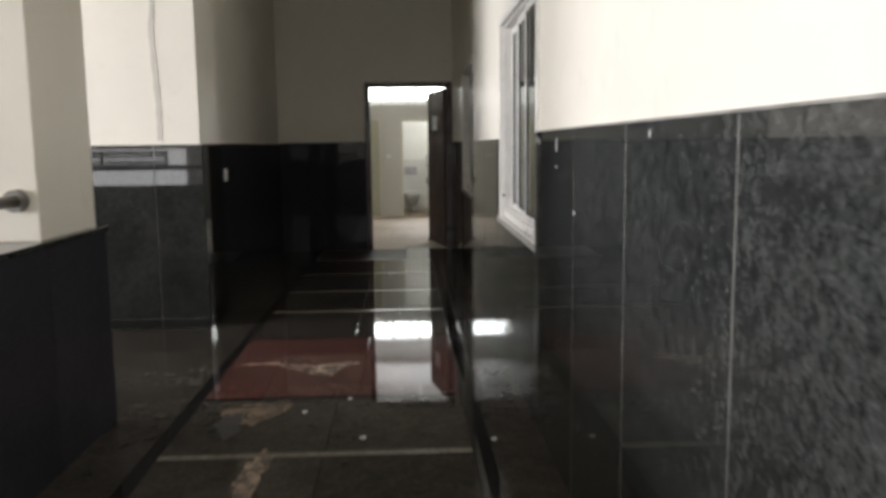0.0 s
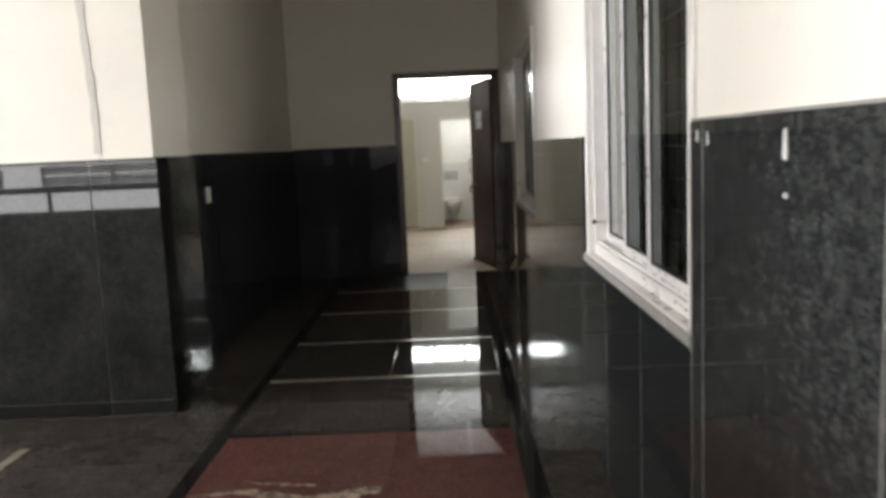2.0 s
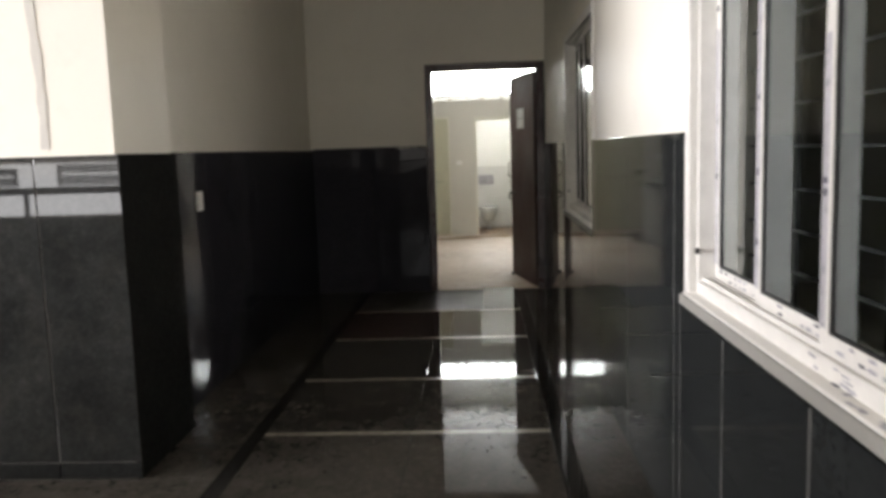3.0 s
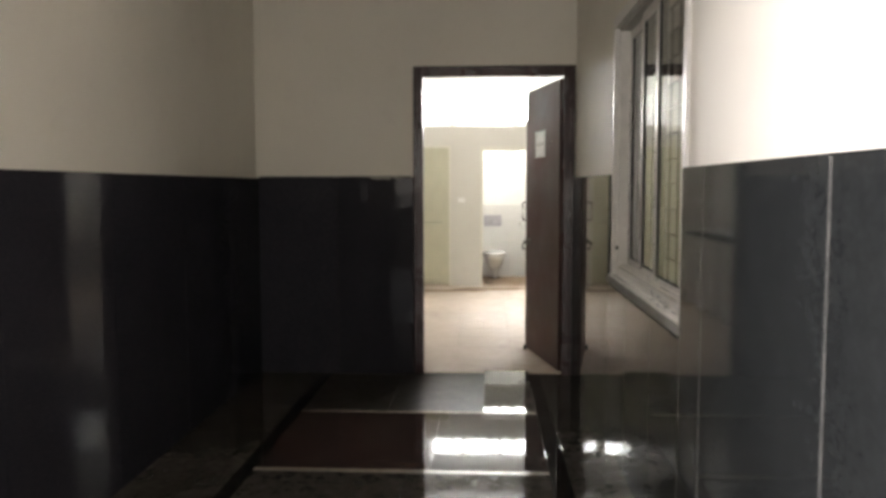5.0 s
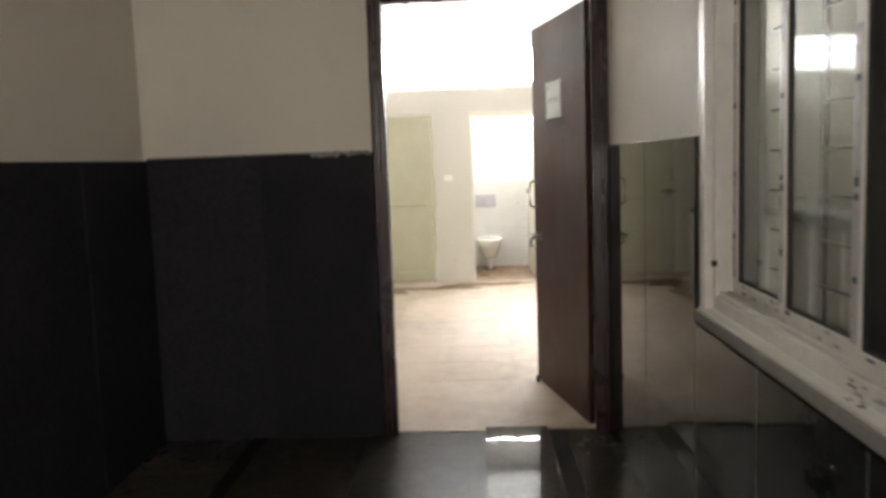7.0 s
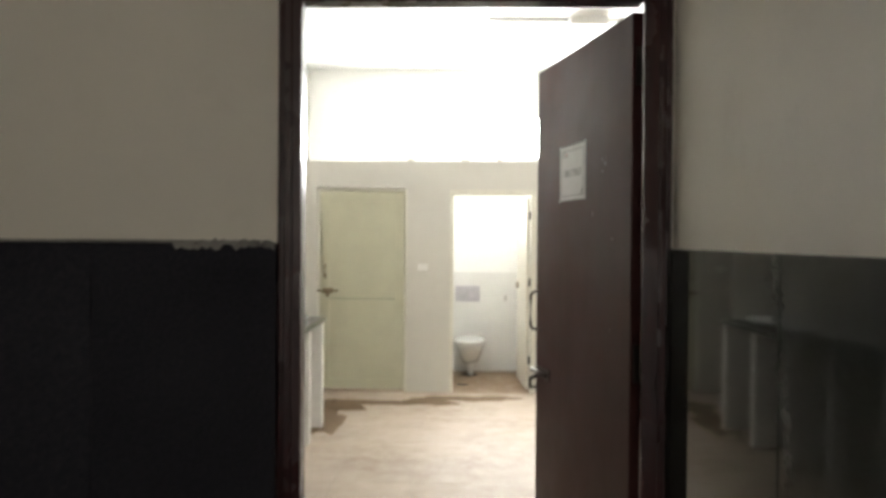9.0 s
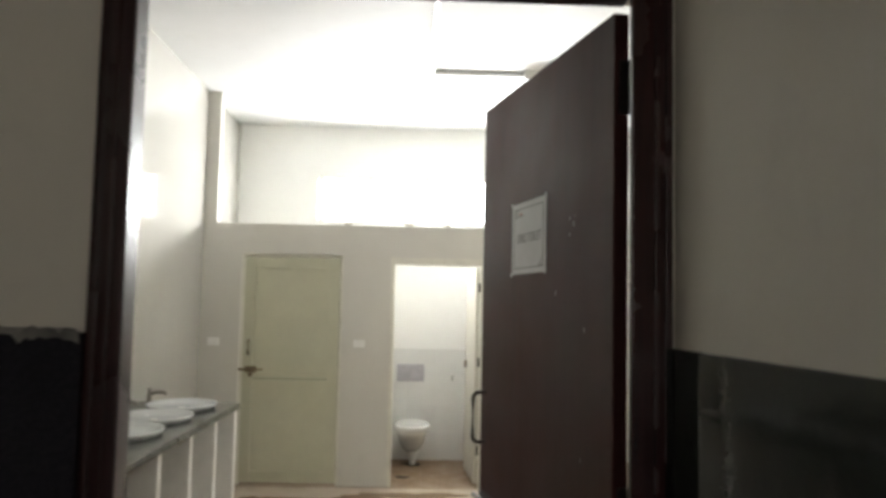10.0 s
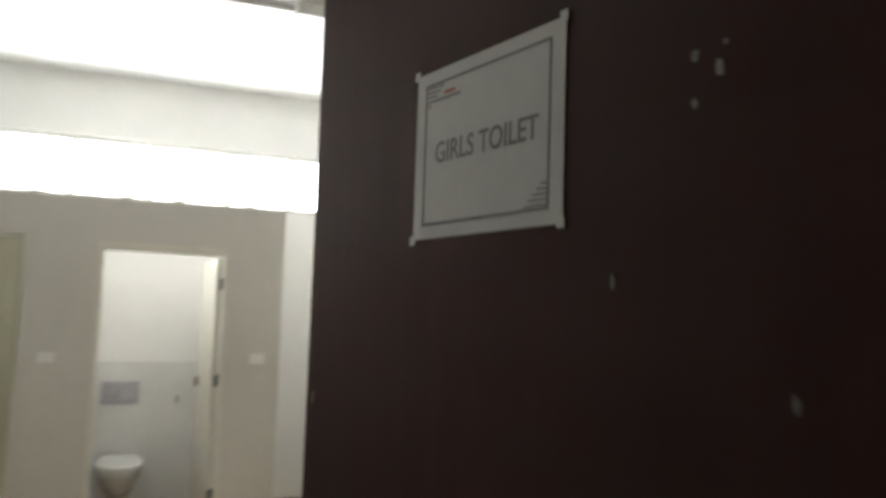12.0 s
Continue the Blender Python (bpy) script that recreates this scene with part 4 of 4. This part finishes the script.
part("handle", tube(bmesh.new(), [(-0.936, CUB + 0.024, 1.135), (-0.936, CUB - 0.01, 1.125), (-0.936, CUB - 0.01, 1.03), (-0.936, CUB + 0.024, 1.02)], 0.011, 10), BRONZE, gl, "tarnished brass pull handle")

cd = thing("door_4", "cream cubicle door standing open inwards", "door", kind="structure")
part("door_frame", boxed(0.18, 0.212, CUB - 0.004, CUB + 0.09, 0, 1.812, bevel=0.003), CREAMFRAME, cd)
part("door_frame", boxed(0.905, 0.937, CUB - 0.004, CUB + 0.09, 0, 1.812, bevel=0.003), CREAMFRAME, cd)
part("door_frame", boxed(0.212, 0.905, CUB - 0.004, CUB + 0.09, 1.757, 1.812, bevel=0.003), CREAMFRAME, cd)
lf = boxed(0, 0.03, 0, 0.68, 0.02, 1.745, bevel=0.003)
lf.transform(pose(0.872, CUB + 0.1, 0, 0, 0, 3))
cl = part("leaf", lf, CREAMFRAME, cd)
for z in (0.25, 0.95, 1.55):
    part("hinge", boxed(0.888, 0.906, CUB + 0.04, CUB + 0.1, z, z + 0.07, bevel=0.002), DARKMETAL, cl)
lb = boxed(-0.016, -0.001, 0.55, 0.64, 0.9, 0.96, bevel=0.002)
lb.transform(pose(0.872, CUB + 0.1, 0, 0, 0, 3))
part("bolt", lb, BRONZE, cl)

# water closet
wc = thing("water_closet", "white ceramic toilet with closed lid in the cubicle", "toilet")
wx, wy = 0.375, 17.32
part("trap", loft(bmesh.new(), [oval(wx + 0.01, wy + 0.1, z, r, r * 1.2, 20) for z, r in ((-0.002, 0.03), (0.05, 0.034), (0.1, 0.05), (0.16, 0.075))]), CERAMIC, wc)
part("bowl", loft(bmesh.new(), [oval(wx, wy + dy, z, rx, ry, 28, 2.3) for z, rx, ry, dy in ((0.115, 0.058, 0.09, 0.14), (0.15, 0.085, 0.15, 0.11), (0.2, 0.108, 0.19, 0.08), (0.27, 0.126, 0.225, 0.05), (0.33, 0.138, 0.245, 0.035))]), CERAMIC, wc)
part("seat", loft(bmesh.new(), [oval(wx, wy + 0.02, z, rx, ry, 28, 2.3) for z, rx, ry in ((0.332, 0.158, 0.272), (0.345, 0.162, 0.276), (0.35, 0.158, 0.272))]), CERAMIC, wc)
part("lid", loft(bmesh.new(), [oval(wx, wy + 0.02, z, rx, ry, 28, 2.3) for z, rx, ry in ((0.352, 0.158, 0.272), (0.366, 0.16, 0.274), (0.376, 0.145, 0.255))]), CERAMIC, wc)
pl = thing("flush_plate", "grey plastic flush plate on the tiled wall", "flush plate")
part("plate", boxed(0.226, 0.477, TBACK - 0.026, TBACK - 0.011, 0.724, 0.885, bevel=0.006), PLATEGREY, pl)
for a in ((0.24, 0.345), (0.358, 0.463)):
    part("button", boxed(*a, TBACK - 0.03, TBACK - 0.026, 0.745, 0.865, bevel=0.002), PLATEGREY, pl)
tw = structure("wall_tiling", boxed(0.022, 1.188, TBACK - 0.006, TBACK - 0.001, 0.0, 1.03), PVC, "white glazed tiles low on the cubicle wall", "tiles")
for i in range(4):
    for k in range(4):
        piece("wall_tile", tw, WALLTILE, 0.023 + i * 0.291, 0.023 + i * 0.291 + 0.289, TBACK - 0.011, TBACK - 0.004, 0.002 + k * 0.257, 0.002 + k * 0.257 + 0.255, 0.001)
hose = thing("spray_hose", "small steel spray tap on the cubicle wall", "tap")
part("body", tube(bmesh.new(), [(0.74, TBACK - 0.012, 0.78), (0.74, TBACK - 0.06, 0.78), (0.74, TBACK - 0.06, 0.74)], 0.012, 10), STEEL, hose)
# Dark patch holds both the floor dirt and the shade below the bowl.
puddle("dirt_patch", "dark patch of dirt and painted shade under the toilet", DARKGROUT, 0.38, 17.42, 0.09, 0.06, 42, -0.0016, 0.003, 24)
puddle("floor_drain", "dark round drain in the cubicle floor", SEAL, 0.3, 16.85, 0.05, 0.045, 41, -0.0018, 0.004, 20)

for x, z in ((-0.06, 1.12), (-1.21, 1.115), (1.13, 1.127)):
    sw = thing("socket_plate", "small white blank plate on the cubicle wall", "socket", group="plates on the cubicle wall")
    part("plate", boxed(x - 0.045, x + 0.045, CUB - 0.012, CUB - 0.0005, z - 0.03, z + 0.03, bevel=0.004), PVC, sw)
    part("insert", boxed(x - 0.028, x + 0.028, CUB - 0.015, CUB - 0.012, z - 0.018, z + 0.018, bevel=0.002), PVC, sw)

swb = thing("switch_box", "white electrical switch box on the black granite", "switch")
part("plate", boxed(LEFT + 0.0215, LEFT + 0.034, 8.32, 8.4, 1.03, 1.135, bevel=0.004), PVC, swb)
for z in (1.045, 1.087):
    part("rocker", boxed(LEFT + 0.034, LEFT + 0.039, 8.335, 8.385, z, z + 0.035, bevel=0.002), PVC, swb)

cam_box = thing("wall_bracket", "small black bracket high on the corridor wall", "bracket")
part("base", boxed(LEFT, LEFT + 0.02, 9.47, 9.54, 2.8, 2.87, bevel=0.004), SEAL, cam_box)
part("arm", tube(bmesh.new(), [(LEFT + 0.02, 9.505, 2.835), (LEFT + 0.07, 9.505, 2.83), (LEFT + 0.08, 9.505, 2.80)], 0.012, 8), SEAL, cam_box)

# high window of the toilet
hw = thing("window_4", "wide high window glaring with daylight", "window", kind="structure")
part("window_frame", boxed(-0.57, 2.35, 17.68, 17.73, 2.2, 2.235), UPVC, hw)
part("window_frame", boxed(-0.57, 2.35, 17.68, 17.73, 2.625, 2.66), UPVC, hw)
for x in (-0.558, -0.09, 0.45, 1.02, 1.5, 1.95, 2.29):
    part("mullion", boxed(x - 0.004, x + 0.04, 17.68, 17.73, 2.235, 2.625), UPVC, hw)
lights = (-0.518, -0.094, -0.05, 0.446, 0.49, 1.016, 1.06, 1.496, 1.54, 1.946, 1.99, 2.286)
for a, b in zip(lights[::2], lights[1::2]):
    p = part("pane", boxed(a, b, 17.703, 17.707, 2.235, 2.625), SEETHROUGH, hw)
    p.visible_shadow = False
# Added lumps imitate the mullion feet that notch the window's glare.
for k, x in enumerate((-0.18, 0.32, 0.62, 1.05)):
    puddle("mortar_lump", "small added lump notching the window glare like a mullion foot", TOILETPAINT, x, CUB + 0.03, 0.03, 0.02, 50 + k, LEDGE, 0.032, 14)

# conduit and box on the toilet ceiling
cond = thing("ceiling_conduit", "white plastic conduit with a junction box on the ceiling", "conduit")
part("pipe", tube(bmesh.new(), [(0.46, 11.8, TCEIL - 0.014), (0.46, 15.7, TCEIL - 0.014)], 0.02, 10), PVC, cond)
part("pipe", tube(bmesh.new(), [(0.46, 15.7, TCEIL - 0.014), (1.6, 15.7, TCEIL - 0.014)], 0.013, 10), PVC, cond)
part("junction_box", boxed(1.12, 1.42, 15.6, 15.74, TCEIL - 0.07, TCEIL, bevel=0.006), PVC, cond)

# paint drips on the granite


def drip(y, z, w, h):
    """A run of paint: narrow at the top, a bead at its foot."""
    right = [(w * f, z + h * g) for f, g in ((0.0, 1.0), (0.3, 0.95), (0.42, 0.7), (0.5, 0.4), (0.62, 0.15), (0.4, 0.0))]
    ring = [(y + a, b) for a, b in right] + [(y - a * 0.8, b) for a, b in right[:0:-1]]
    xf = RIGHT - CLAD - 0.001
    return loft(bmesh.new(), [[(xf, a, b) for a, b in ring], [(xf - 0.0016, a, b) for a, b in ring]])


for y, z, w, h in ((4.44, 1.288, 0.014, 0.055), (4.437, 1.222, 0.012, 0.01), (4.86, 1.315, 0.009, 0.03), (4.093, 1.064, 0.014, 0.014), (4.935, 1.322, 0.008, 0.028), (3.2, 1.33, 0.006, 0.02)):
    part("paint_drip", drip(y, z, w, h), PVC, wall_right, "white paint drip")
